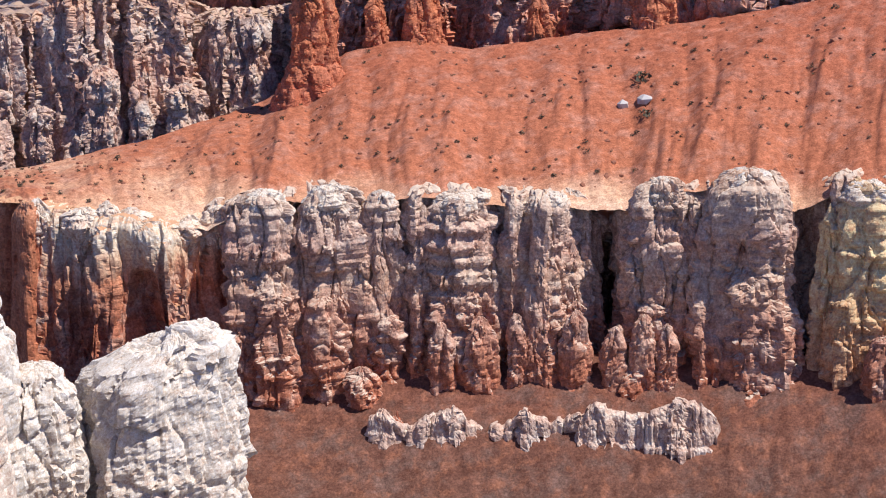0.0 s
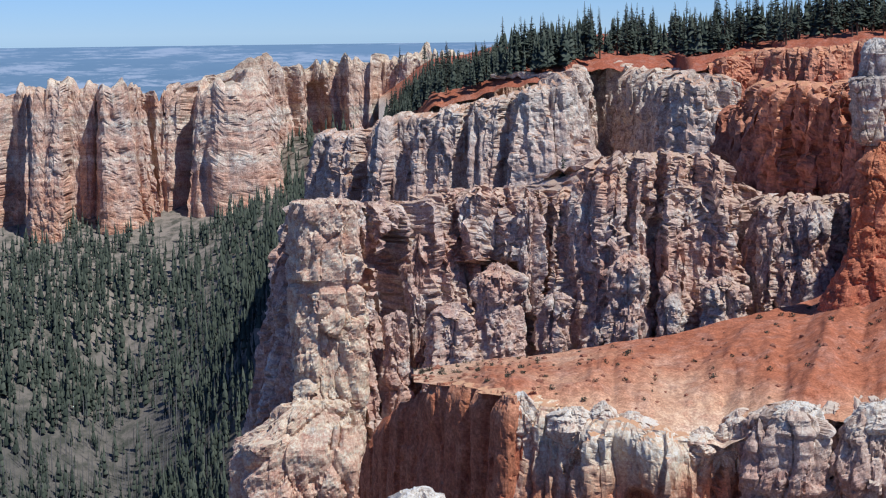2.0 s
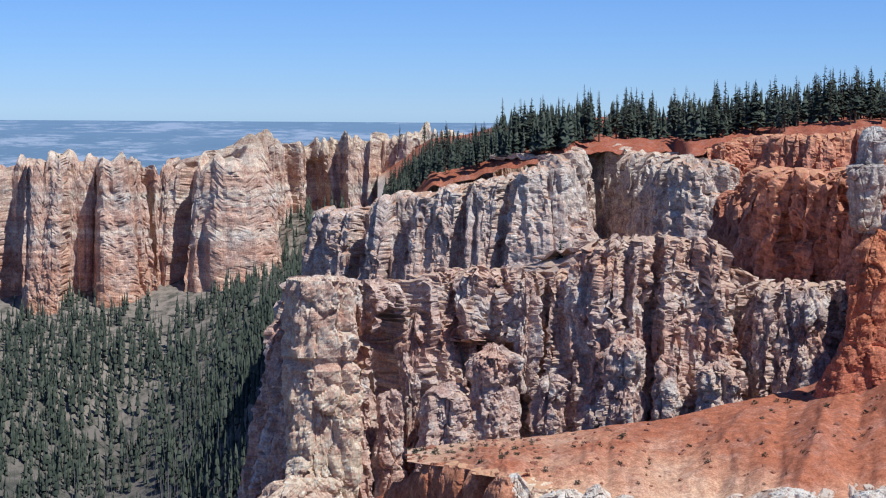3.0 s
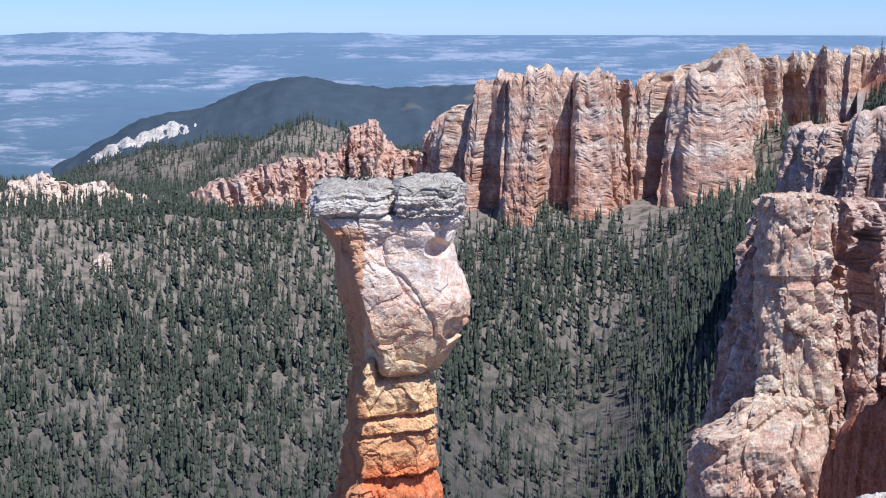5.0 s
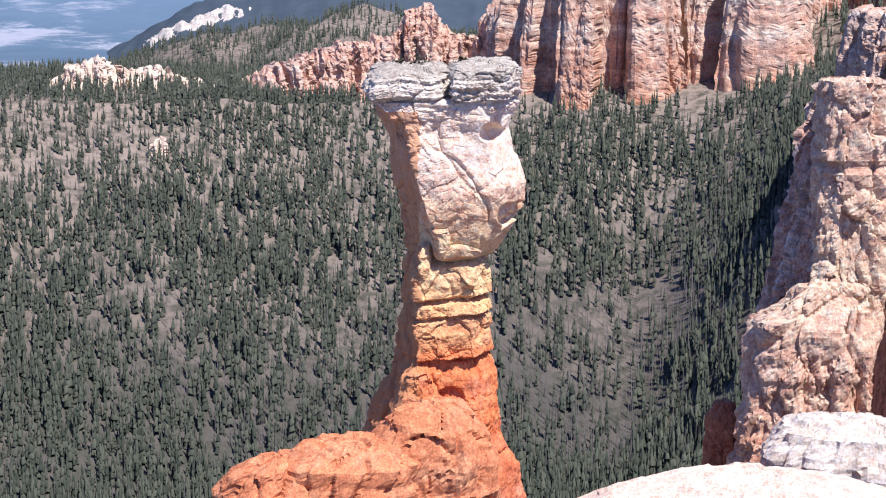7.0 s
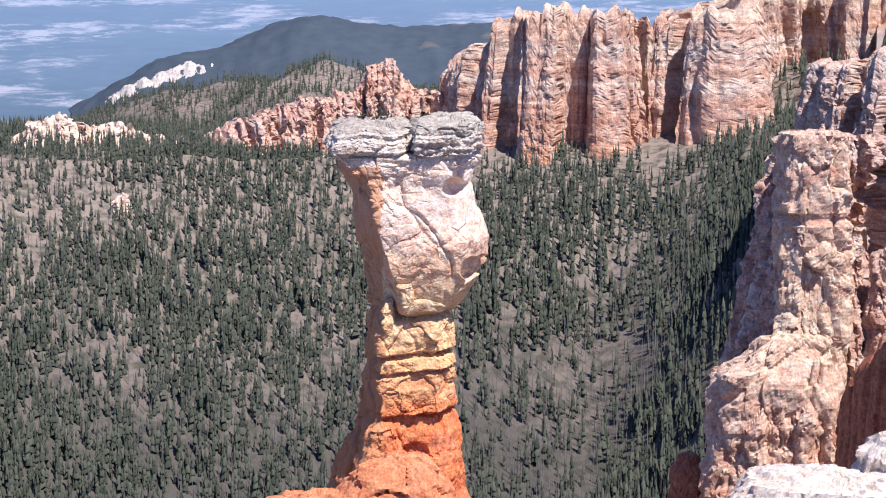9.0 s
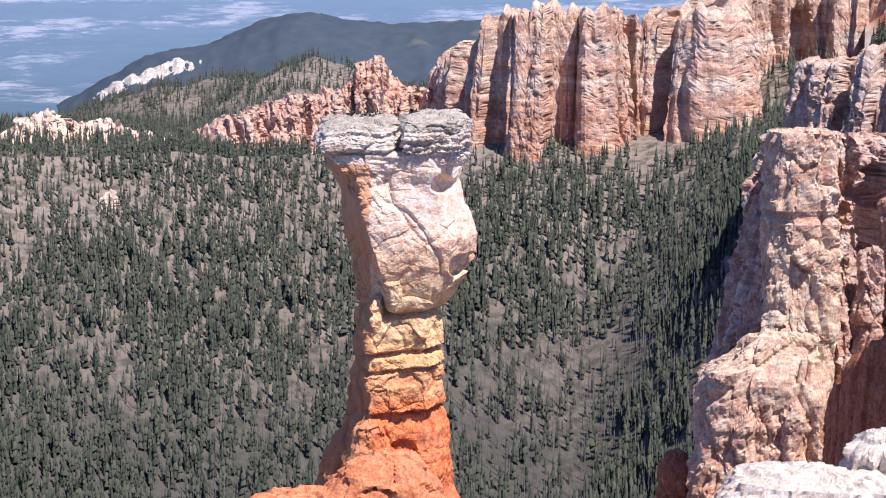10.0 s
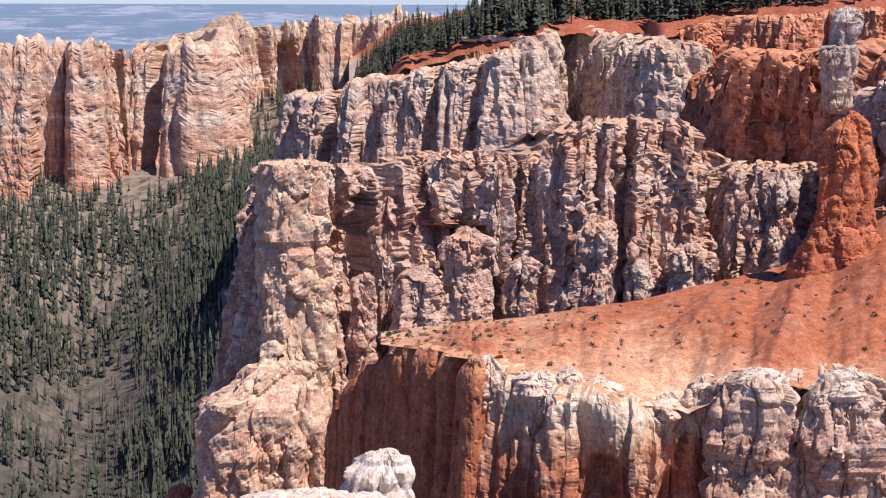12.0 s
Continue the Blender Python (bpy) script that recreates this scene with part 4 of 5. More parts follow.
# ---- hoodoos ----
TOWER = "weathered pink and grey hoodoo tower on the cliff below the slope"
GROUP = "towers below the slope"
for i, (bb, top, wd, am, shape) in enumerate([
        (11.4, -12.0, 4.4, 0.8, [(0, 0.9), (0.3, 0.85), (0.55, 1.05), (0.62, 0.85), (0.75, 1.1), (0.9, 0.95), (1, 0.6)]),
        (14.1, -11.9, 4.6, 0.8, [(0, 0.6), (0.25, 0.8), (0.5, 1.05), (0.6, 0.85), (0.75, 1.1), (0.9, 1.0), (1, 0.65)]),
        (16.2, -12.2, 3.0, 0.6, [(0, 1.1), (0.5, 1.0), (0.9, 0.9), (1, 0.5)]),
        (19.4, -12.3, 5.6, 0.9, [(0, 1.1), (0.4, 1.0), (0.7, 1.0), (0.9, 0.85), (1, 0.55)]),
        (22.9, -12.4, 5.2, 0.9, [(0, 1.15), (0.35, 1.05), (0.7, 0.95), (0.9, 0.8), (1, 0.5)]),
        (27.6, -11.8, 4.0, 0.7, [(0, 0.75), (0.3, 0.85), (0.55, 0.8), (0.7, 1.05), (0.92, 1.0), (1, 0.6)]),
        (31.0, -11.4, 5.4, 0.7, [(0, 1.1), (0.5, 0.95), (0.7, 0.8), (0.8, 1.0), (0.93, 0.95), (1, 0.6)]),
        (35.6, -11.7, 4.8, 0.7, [(0, 1.0), (0.5, 0.9), (0.8, 0.95), (1, 0.55)])]):
    hoodoo(bb, 98.0, top, -20.5, wd, yellow_rock if i == 7 else cluster_rock, "weathered yellow limestone tower on the cliff below the slope" if i == 7 else TOWER, 1.3 + 1.17 * i, group=GROUP, amp=am * 1.15, col=1.9, bed=1.1, beds=0.5, squash=0.75, square=3.4, nth=130, nz=150, shape=shape, spin=13 * i, cap=0.62)
    # lesser shafts grown together with it
    for j, (side, drop, wide) in enumerate([(-0.42, 0.7 + 0.45 * (i % 3), 0.42), (0.4, 1.2 + 0.5 * ((i + 1) % 3), 0.36), (0.1 - 0.25 * (i % 2), 3.6 + 0.6 * (i % 3), 0.6)]):
        hoodoo(bb + side * wd / 1.72, 97.6 - 0.75 * (j > 1) - 0.4 * (j > 2), top - drop, -20.5, wd * wide, yellow_rock if i == 7 else cluster_rock, "slender broken rock shaft at the side of a hoodoo tower", 301.0 + 5.3 * i + 1.9 * j, name="shaft", group="shafts of the towers", amp=0.6, col=1.1, bed=0.8, beds=0.45, nth=64, nz=90, squash=0.85, square=3.2, spin=31 * i + 50 * j, tip=0.6,
               shape=[[(0, 1.3), (0.5, 1.1), (0.7, 0.8), (0.78, 1.05), (0.92, 0.8), (1, 0.3)], [(0, 1.2), (0.55, 1.0), (0.8, 0.9), (0.86, 0.65), (0.93, 0.75), (1, 0.3)]][(i + j) % 2])
hoodoo(-3.7, 139, -5.4, -19, 5.4, pillar_rock, "tall pale pink rock pillar at the end of the hoodoo wall", 11.1, amp=0.8, col=1.7, bed=2.0, nz=230, nth=150, name="pillar", category="rock pillar", squash=0.8, square=3.6, tip=0.1, beds=0.1, spin=8,
       shape=[(0, 1.3, 0), (0.45, 1.05, 0), (0.6, 1.0, 0), (0.8, 0.95, 0), (0.815, 0.8, 0), (0.83, 0.97, 0), (0.97, 0.97, 0), (1, 0.85, 0)])
hoodoo(-4.9, 134, -11.9, -21, 8.2, pillar_rock, "broad pale pink buttress at the foot of the pillar", 14.1, amp=1.3, col=2.6, bed=2.2, nz=120, nth=190, name="buttress", category="rock buttress", squash=0.7, square=3.4, beds=0.2, spin=14, shape=[(0, 1.35, -0.12), (0.4, 1.15, -0.05), (0.7, 1.02, 0.02), (0.88, 0.95, 0.06), (0.94, 0.72, 0.2), (1, 0.5, 0.3)])
hoodoo(-3.4, 133, -12.6, -21, 4.6, pillar_rock, "pink rock shoulder leaning on the pillar", 15.7, amp=0.9, col=2.2, bed=1.8, nz=110, nth=120, name="shoulder", category="rock buttress", squash=0.8, square=3.2, beds=0.2, spin=30, shape=[(0, 1.2), (0.5, 1.05), (0.85, 0.9), (1, 0.5)])
BLOCK = "grey-pink block of rock standing out of the hoodoo wall"
for i, (bb, top, foot, wd) in enumerate([(3.7, -8.5, -11.5, 2.6), (1.9, -7.6, -11.5, 3.4), (0.4, -8.9, -12, 4.2), (-1.5, -9.1, -13, 2.0), (6.1, -7.2, -11.5, 3.4), (7.4, -7.8, -11, 2.2), (5.1, -9.5, -11.5, 2.4), (9.2, -8.0, -11, 3.6), (-0.7, -6.6, -13, 2.6), (4.9, -5.3, -11, 2.6), (2.9, -5.4, -9, 1.9), (8.4, -6.6, -11, 2.4), (10.6, -6.3, -10, 2.0), (11.9, -5.6, -10, 2.6)]):
    hoodoo(bb, 140.5 - 0.25 * (i % 3) + (4 if top > -7 else 0), top, foot, wd, front_rock, BLOCK, 60.0 + 3.3 * i, name="rock_block", category="rock", group="blocks of the hoodoo wall", amp=0.75, col=1.0, beds=0.08, nth=84, nz=90, square=3.8, spin=12 + 37 * i, shape=[[(0, 1.15), (0.4, 0.9), (0.5, 1.1), (0.75, 0.9), (0.8, 1.05), (0.95, 0.9), (1, 0.7)], [(0, 0.9), (0.5, 1.1), (0.7, 0.8), (0.78, 1.0), (0.92, 0.95), (1, 0.55)], [(0, 1.3), (0.5, 1.0), (0.9, 0.85), (1, 0.5)]][i % 3])
SMALL = "small pink and grey hoodoo on a ledge"
for i, (bb, top, foot, wd) in enumerate([(18.6, -17.2, -21, 2.2), (20.2, -17.0, -21, 2.6), (21.8, -16.9, -21, 1.8), (22.6, -16.5, -21, 1.5), (24.2, -16.8, -21, 2.2), (25.8, -17.4, -21, 2.0), (27.0, -16.9, -21, 2.0), (28.0, -17.3, -21, 1.8), (15.2, -18.9, -21.5, 3.0), (26.6, -18.9, -21.5, 3.2), (31.6, -19.3, -22, 3.0), (33.5, -19.6, -22, 2.2), (16.6, -20.7, -24, 0.9), (36.8, -17.4, -22, 3.0), (14.5, -22.9, -26, 2.0), (17.8, -23.1, -26, 1.4), (22.6, -22.4, -26, 1.6), (25.8, -23.4, -26, 2.4)]):
    hoodoo(bb, 95.6 if top > -20 else 92.4 - (top < -22) * 1.5, top - 0.3, foot, wd * 0.95, cluster_rock, SMALL, 90.0 + 2.7 * i, name="small_hoodoo", group="small hoodoos on the ledges", amp=0.38, col=0.7, bed=0.6, nth=52, nz=52, shape=[(0, 1.2), (0.4, 1.05), (0.7, 1.0), (0.88, 0.75), (1, 0.45)])
hoodoo(13.9, 121, -3.75, -8.9, 4.2, spire_rock, "knobbly red rock spire carrying a pale head", 12.4, amp=0.5, name="spire", category="rock spire", shape=[(0, 1.7), (0.2, 1.3), (0.35, 0.95), (0.7, 0.85), (0.9, 0.6), (1, 0.3)])
for i, (bb, dd, top, foot, wd) in enumerate([(18.2, 127, -4.3, -7.2, 3.2), (26.9, 126, -3.9, -6.9, 3.4), (16.4, 127, -5.0, -7.4, 2.2), (22.6, 127, -5.0, -7.2, 2.2)]):
    hoodoo(bb, dd, top, foot, wd, spire_rock, "red rock spire at the head of the slope", 200.0 + 3.1 * i, name="red_spire", category="rock spire", group="red spires", amp=0.45, col=1.0, nth=80, nz=80, square=2.8, spin=30 * i, shape=[(0, 1.5), (0.3, 1.1), (0.6, 0.95), (0.85, 0.75), (1, 0.4)])
hoodoo(13.6, 121, -0.5, -3.7, 2.0, head_rock, "pale balanced rock head on the red spire", 13.4, amp=0.35, col=0.9, bed=0.8, name="balanced_rock", category="rock", square=3.0, spin=15, shape=[(0, 0.5, 0), (0.07, 0.8, 0), (0.3, 1.05, -0.05), (0.58, 1.3, -0.1), (0.65, 1.2, -0.1), (0.68, 0.8, 0.15), (0.9, 0.85, 0.4), (1, 0.65, 0.4)])


for i, (bb, top, wd) in enumerate([(2.7, -11.75, 1.7), (4.3, -12.2, 2.6), (5.4, -12.0, 1.8), (6.3, -12.4, 2.8), (7.5, -12.9, 1.8), (8.5, -12.8, 2.4), (9.6, -12.3, 1.8)]):
    hoodoo(bb, 100.3 + 0.9 * (bb < 3), top, top - 1.7, wd, cap_rock, "pale broken rock perched on the rim of the red wall", 130.0 + 2.9 * i, name="rim_rock", category="rock", group="pale rocks on the rim", amp=0.4, col=0.8, bed=0.6, nth=72, nz=64, square=3.2, spin=25 * i, shape=[[(0, 0.6), (0.35, 1.0), (0.6, 1.05), (0.85, 0.8), (1, 0.35)], [(0, 0.3), (0.4, 0.8), (0.7, 1.2), (0.9, 0.9), (1, 0.5)]][i % 2])


def faceted_mesh(name, rows, nth, nz, amp, col, bed, seed, deep, beds=0.2, fine=1.0, tip=0.2, pits=(), soft=9):
    """A rock with a square arris: rows (height, left outline, arris, right outline, metres its front stands forward)."""
    p = np.array(rows, float)
    z = np.linspace(p[0, 0], p[-1, 0], nz)
    xl, xe, xr, fr = [np.interp(z, p[:, 0], p[:, i])[:, None] for i in (1, 2, 3, 4)]
    w = xr - xl
    cx = np.concatenate([xl + 0.15 * w, xl, xe, xr - 0.2 * w, xr, xr - 0.12 * w, xl + 0.15 * w], 1)
    cy = np.concatenate([0 * xl + deep, 0 * xl + deep * 0.6, -fr, -fr * 0.9, -fr * 0.25, 0 * xl + deep, 0 * xl + deep], 1)
    mid = len(z) // 2
    arc = np.r_[0, np.cumsum(np.hypot(np.diff(cx[mid]), np.diff(cy[mid])))]
    t = np.linspace(0, arc[-1], nth, endpoint=False)
    X = np.stack([np.interp(t, arc, a) for a in cx])
    Y = np.stack([np.interp(t, arc, a) for a in cy])
    ker = np.hanning(soft + 2)[1:-1]
    ker /= ker.sum()
    X, Y = [np.stack([np.convolve(np.r_[a[-(soft // 2):], a, a[:soft // 2]], ker, "valid") for a in g]) for g in (X, Y)]
    tx, ty = np.roll(X, -2, 1) - np.roll(X, 2, 1), np.roll(Y, -2, 1) - np.roll(Y, 2, 1)
    ln = np.hypot(tx, ty) + 1e-6
    nx, ny = ty / ln, -tx / ln
    Z = np.broadcast_to(z[:, None], X.shape)
    wob = 0.3 * col * perlin(X / col, Y / col, Z / col + seed)
    d = amp * 0.75 * crag((X + wob) / (col * 1.4), (Y + wob) / (col * 1.4), (Z + wob) / (col * 1.5) + seed, 5)
    mask = np.clip(0.4 + 1.6 * perlin(X / (col * 1.7), Y / (col * 1.7), Z / (col * 1.4) + seed + 23), 0, 1)
    d = d + amp * 0.55 * mask * fine * crag((X + wob) / (col * 0.45), Y / (col * 0.45), (Z + wob) / (col * 0.45) + seed, 50)
    d = d + amp * 0.22 * (0.3 + mask) * fine * crag(X / (col * 0.17), Y / (col * 0.17), Z / (col * 0.17) + seed, 120)
    d = d + amp * beds * (strata(Z, X, bed, seed) + 0.3 * strata(Z, X, bed * 0.4, seed + 9))
    d = d + amp * 0.6 * fbm(X / (col * 0.9), Y / (col * 0.9), Z / (col * 0.9) + seed, 6)
    for px, pz, pr, pd in pits:
        q = np.hypot((X - px) / pr, (Z - pz) / (pr * 0.8)) + 0.3 * perlin(X / pr, Z / pr, seed)
        k = np.clip((1.1 - q) / 0.35, 0, 1) * (Y < 0)
        d = d - pd * k * k * (3 - 2 * k)
    X, Y = X + nx * d, Y + ny * d
    caps = []
    for q in np.linspace(0.96, 0.0, 18):
        px, py = (X[-1] - X[-1].mean()) * q + X[-1].mean(), (Y[-1] - Y[-1].mean()) * q + Y[-1].mean()
        caps.append(np.stack([px, py, Z[-1] + tip * (1 - q * q) + 0.45 * amp * min(1, 8 * (1 - q)) * (crag(px / (col * 0.7), py / (col * 0.7), seed, 30) + 0.5 * crag(px / (col * 0.25), py / (col * 0.25), seed, 70))], -1))
    under = np.stack([X[0].mean() + (X[0] - X[0].mean()) * 0.02, Y[0].mean() + (Y[0] - Y[0].mean()) * 0.02, Z[0]], -1)[None]
    g = np.concatenate([under, np.stack([X, Y, Z], -1), np.array(caps)], 0)
    g[..., 2] += 0.3 * perlin(g[..., 0] / 1.3, g[..., 1] / 1.3, seed + 0.4)
    me = sheet_mesh(name, g, closed=True)
    me.shade_flat()
    return me


def hunter():
    """The great mallet-shaped hoodoo, built of its parts."""
    away, b0 = 80.0, -16.7
    x, y, _ = spot(b0, away, 0)
    root = empty("balanced_hoodoo", (x, y, -34), "mallet-shaped hoodoo with grey cap, cream head and orange foot", "hoodoo")
    k = away * np.radians(1)

    def piece(name, rows, label, amp, col, bed, seed, nth=420, nz=150, deep=2.6, pits=(), **more):
        # rows: vertical angle, left outline, arris and right outline as bearings, metres forward
        prof = [(away * math.tan(radians(a)) + 34, (l - b0) * k, (e - b0) * k, (r - b0) * k, f) for a, l, e, r, f in rows]
        hollows = [((b - b0) * k, away * math.tan(radians(a)) + 34, r, d) for a, b, r, d in pits]
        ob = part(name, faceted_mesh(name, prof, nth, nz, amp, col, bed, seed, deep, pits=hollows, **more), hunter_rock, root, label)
        ob.rotation_euler = (0, 0, -radians(b0))
        return ob
    piece("foot", [(-23, -21.5, -20.0, -12.8, 4.6), (-18.6, -20.3, -19.0, -14.0, 3.6), (-16.7, -19.4, -18.3, -14.7, 3.1), (-15.2, -18.75, -18.0, -15.0, 2.7), (-14.5, -18.5, -17.85, -15.15, 2.5), (-14.2, -18.4, -17.75, -15.3, 2.2)], "orange-red tapering foot", 0.42, 1.6, 1.4, 21.0, fine=0.8, pits=[(-15.3, -16.6, 0.7, 0.35)])
    piece("neck", [(-14.3, -18.4, -17.5, -15.45, 1.9), (-14.1, -18.43, -17.66, -15.15, 2.5), (-13.4, -18.35, -17.66, -15.25, 2.5), (-13.0, -18.25, -17.7, -15.15, 2.35), (-12.88, -18.22, -17.5, -15.4, 2.05), (-12.78, -18.2, -17.66, -15.1, 2.5), (-12.5, -18.15, -17.6, -15.2, 2.45), (-12.36, -18.1, -17.45, -15.5, 2.0), (-12.22, -18.1, -17.75, -15.15, 2.45), (-11.6, -18.06, -17.7, -15.25, 2.4), (-11.3, -18.06, -17.6, -15.25, 2.3), (-11.1, -18.06, -17.3, -15.5, 1.5), (-10.7, -18.05, -17.2, -15.6, 1.4)], "yellow-orange notched neck", 0.3, 0.9, 0.6, 23.0, fine=0.9, nz=190, beds=0.1)
    piece("head", [(-11.15, -17.9, -16.7, -15.5, 1.5), (-10.95, -18.05, -16.8, -15.1, 2.5), (-10.3, -18.15, -16.95, -14.65, 2.9), (-9.6, -18.28, -17.3, -14.12, 3.2), (-8.7, -18.42, -17.57, -14.05, 3.3), (-7.7, -18.6, -17.75, -14.45, 3.2), (-7.0, -18.85, -17.88, -14.66, 3.1), (-6.6, -19.05, -18.06, -14.47, 3.2), (-6.0, -19.2, -18.5, -14.4, 3.2)], "cream bulging head", 0.36, 1.9, 2.4, 26.0, nz=240, deep=3.2, fine=0.8, beds=0.06, pits=[(-7.05, -15.25, 0.55, 0.5), (-9.6, -14.55, 0.7, 0.45)])
    piece("cap", [(-6.5, -18.9, -18.3, -14.5, 3.1), (-6.2, -19.15, -18.6, -14.3, 3.3), (-5.95, -19.3, -18.85, -14.3, 3.35), (-5.85, -19.25, -18.75, -14.4, 3.2)], "grey cracked caprock bed", 0.3, 1.0, 0.35, 27.0, nz=50, deep=3.4, beds=0.3)
    piece("cap_block", [(-5.95, -19.35, -18.95, -16.3, 3.35), (-5.55, -19.38, -19.0, -16.25, 3.5), (-5.25, -19.3, -18.9, -16.3, 3.4), (-5.12, -19.15, -18.7, -16.4, 3.1)], "grey slab of caprock", 0.34, 0.8, 0.4, 28.3, nth=260, nz=60, deep=3.2, beds=0.3, tip=0.12)
    piece("cap_block", [(-5.95, -16.72, -16.6, -14.28, 3.4), (-5.5, -16.7, -16.55, -14.22, 3.6), (-5.15, -16.7, -16.5, -14.25, 3.4), (-5.0, -16.5, -16.3, -14.4, 3.1)], "grey slab of caprock", 0.34, 0.8, 0.4, 29.7, nth=260, nz=60, deep=3.2, beds=0.3, tip=0.12)
    piece("knob", [(-11.5, -17.55, -17.5, -17.05, 2.6), (-11.15, -17.65, -17.6, -17.08, 2.75), (-10.95, -17.6, -17.5, -17.1, 2.65), (-10.75, -17.68, -17.6, -17.12, 2.75), (-10.5, -17.5, -17.45, -17.2, 2.5)], "small rounded knob under the head", 0.12, 0.4, 0.3, 31.0, nth=120, nz=50, deep=-1.6, tip=0.1)


hunter()


# ---- foreground rock ----
def outcrop(name, bearing, away, top, foot, width, deep, material, label, seed, shape=None, fine=1.0, spin=0.0, tilt=0.0, amp=0.45, turn=0.0, category="rock outcrop", square=3.0, tip=0.3, col=1.0, nth=120, nz=90, bed=0.9):
    a, b = spot(bearing, away, top)[2], spot(bearing, away, foot)[2]
    shape = shape or [(0, 1.15), (0.5, 1.05), (0.85, 1.0), (0.95, 0.93), (1, 0.8)]
    rows = [(r[0] * (a - b), r[1] * width / 2, (r[2] if len(r) > 2 else 0) * width / 2) for r in shape]
    me = column_mesh(name, rows, nth, nz, amp, col, bed, seed, deep / width, turn=-radians(bearing) + turn, square=square, tip=tip, fine=fine, spin=radians(spin), beds=0.28, tilt=tilt)
    ob = part(name, me, material)
    x, y, _ = spot(bearing, away, 0)
    ob.location = (x, y, b)
    return tagged(ob, label, category)


outcrop("white_outcrop", 6.5, 84, -17.6, -27, 9.0, 7.5, white_rock, "sunlit white craggy caprock block", 31.0, [(0, 1.25, -0.05), (0.6, 1.1, -0.05), (0.8, 1.0, -0.02), (0.9, 0.95, 0.0), (0.96, 0.85, 0.05), (1, 0.62, 0.1)], tilt=0.22, amp=0.85, col=1.9, square=3.4, fine=0.9, spin=20, nth=170, nz=120, bed=1.0)
outcrop("white_outcrop", -1.0, 84, -14.8, -27, 3.5, 4, white_rock, "white rock knob on a pale ledge", 35.0, [(0, 1.7), (0.6, 1.45, -0.1), (0.78, 1.2, -0.05), (0.9, 1.0, 0.0), (0.97, 0.8, 0.15), (1, 0.6, 0.2)], amp=0.5, col=1.3, fine=0.9, square=3.6, spin=15, bed=0.6)
outcrop("white_outcrop", -2.8, 82, -16.3, -27, 10, 6, white_rock, "low white layered ledge of rock", 37.0, [(0, 1.1), (0.8, 1.0), (0.94, 0.95), (1, 0.82)], amp=0.6, tip=0.5, bed=0.6, col=1.5, fine=0.9)
outcrop("white_outcrop", 1.3, 83, -18.3, -27, 5.0, 5, white_rock, "low white hummock of rock", 38.0, [(0, 1.2), (0.7, 1.05), (0.9, 0.9), (1, 0.6)], amp=0.5, tip=0.5)
outcrop("pale_ridge", -7.5, 73, -18.6, -26, 17, 6, pale_rock, "smooth pale cream ridge of bare rock", 40.0, [(0, 1.1), (0.7, 1.0), (0.9, 0.9, 0.1), (1, 0.75, 0.2)], amp=0.45, tip=1.3, col=1.4)
outcrop("red_outcrop", -17.2, 73, -15.95, -24, 5.6, 4.5, ledge_rock, "orange craggy rock ledge before the hoodoo", 39.0, [(0, 1.2, -0.1), (0.55, 1.15, -0.1), (0.72, 1.0, 0.0), (0.8, 1.02, 0.0), (0.92, 0.85, 0.0), (1, 0.5, -0.05)], amp=0.6, col=1.7, fine=0.7, square=2.6, spin=20, tip=0.25)
outcrop("red_outcrop", -20.2, 71.5, -17.15, -24, 5.4, 4.0, ledge_rock, "low orange slab of rock", 43.0, [(0, 1.0), (0.6, 1.05), (0.8, 1.1, -0.1), (0.93, 1.0, 0.05), (1, 0.7, 0.1)], amp=0.6, col=1.6, fine=0.7, square=2.6, spin=10, tip=0.2)
outcrop("red_outcrop", -22.7, 71, -17.6, -24, 3.4, 3.4, ledge_rock, "tapering orange slab end", 44.0, [(0, 0.7, 0.2), (0.6, 0.9, 0.1), (0.85, 1.1, -0.05), (0.95, 0.9, 0.1), (1, 0.5, 0.3)], amp=0.5, col=1.3, fine=0.7, square=2.6, spin=30, tip=0.2)
hoodoo(-7.5, 147, -15.7, -24, 4.0, mesa_rock, "dark red rock spike in shade", 45.0, amp=0.3, name="spike", category="rock spire", shape=[(0, 1.6), (0.5, 1.15), (0.8, 0.85), (0.95, 0.7), (1, 0.4)])
outcrop("rock_scar", -26.1, 560, -7.2, -9, 14, 8, pale_rock, "bare pale rock scar among the pines", 71.0, [(0, 1.5), (0.3, 1.1), (0.6, 0.7, 0.1), (0.85, 0.4, 0.25), (1, 0.15, 0.3)], amp=2.2, col=3.0, nth=110, nz=70, tip=0.5, square=2.2)
outcrop("rock_scar", -30.6, 540, -9.2, -12, 16, 9, pale_rock, "pale rock scar on the wooded slope", 73.0, [(0, 1.5), (0.3, 1.1), (0.6, 0.7, 0.1), (0.85, 0.4, 0.25), (1, 0.15, 0.3)], amp=2.2, col=3.0, nth=110, nz=70, tip=0.5, square=2.2)


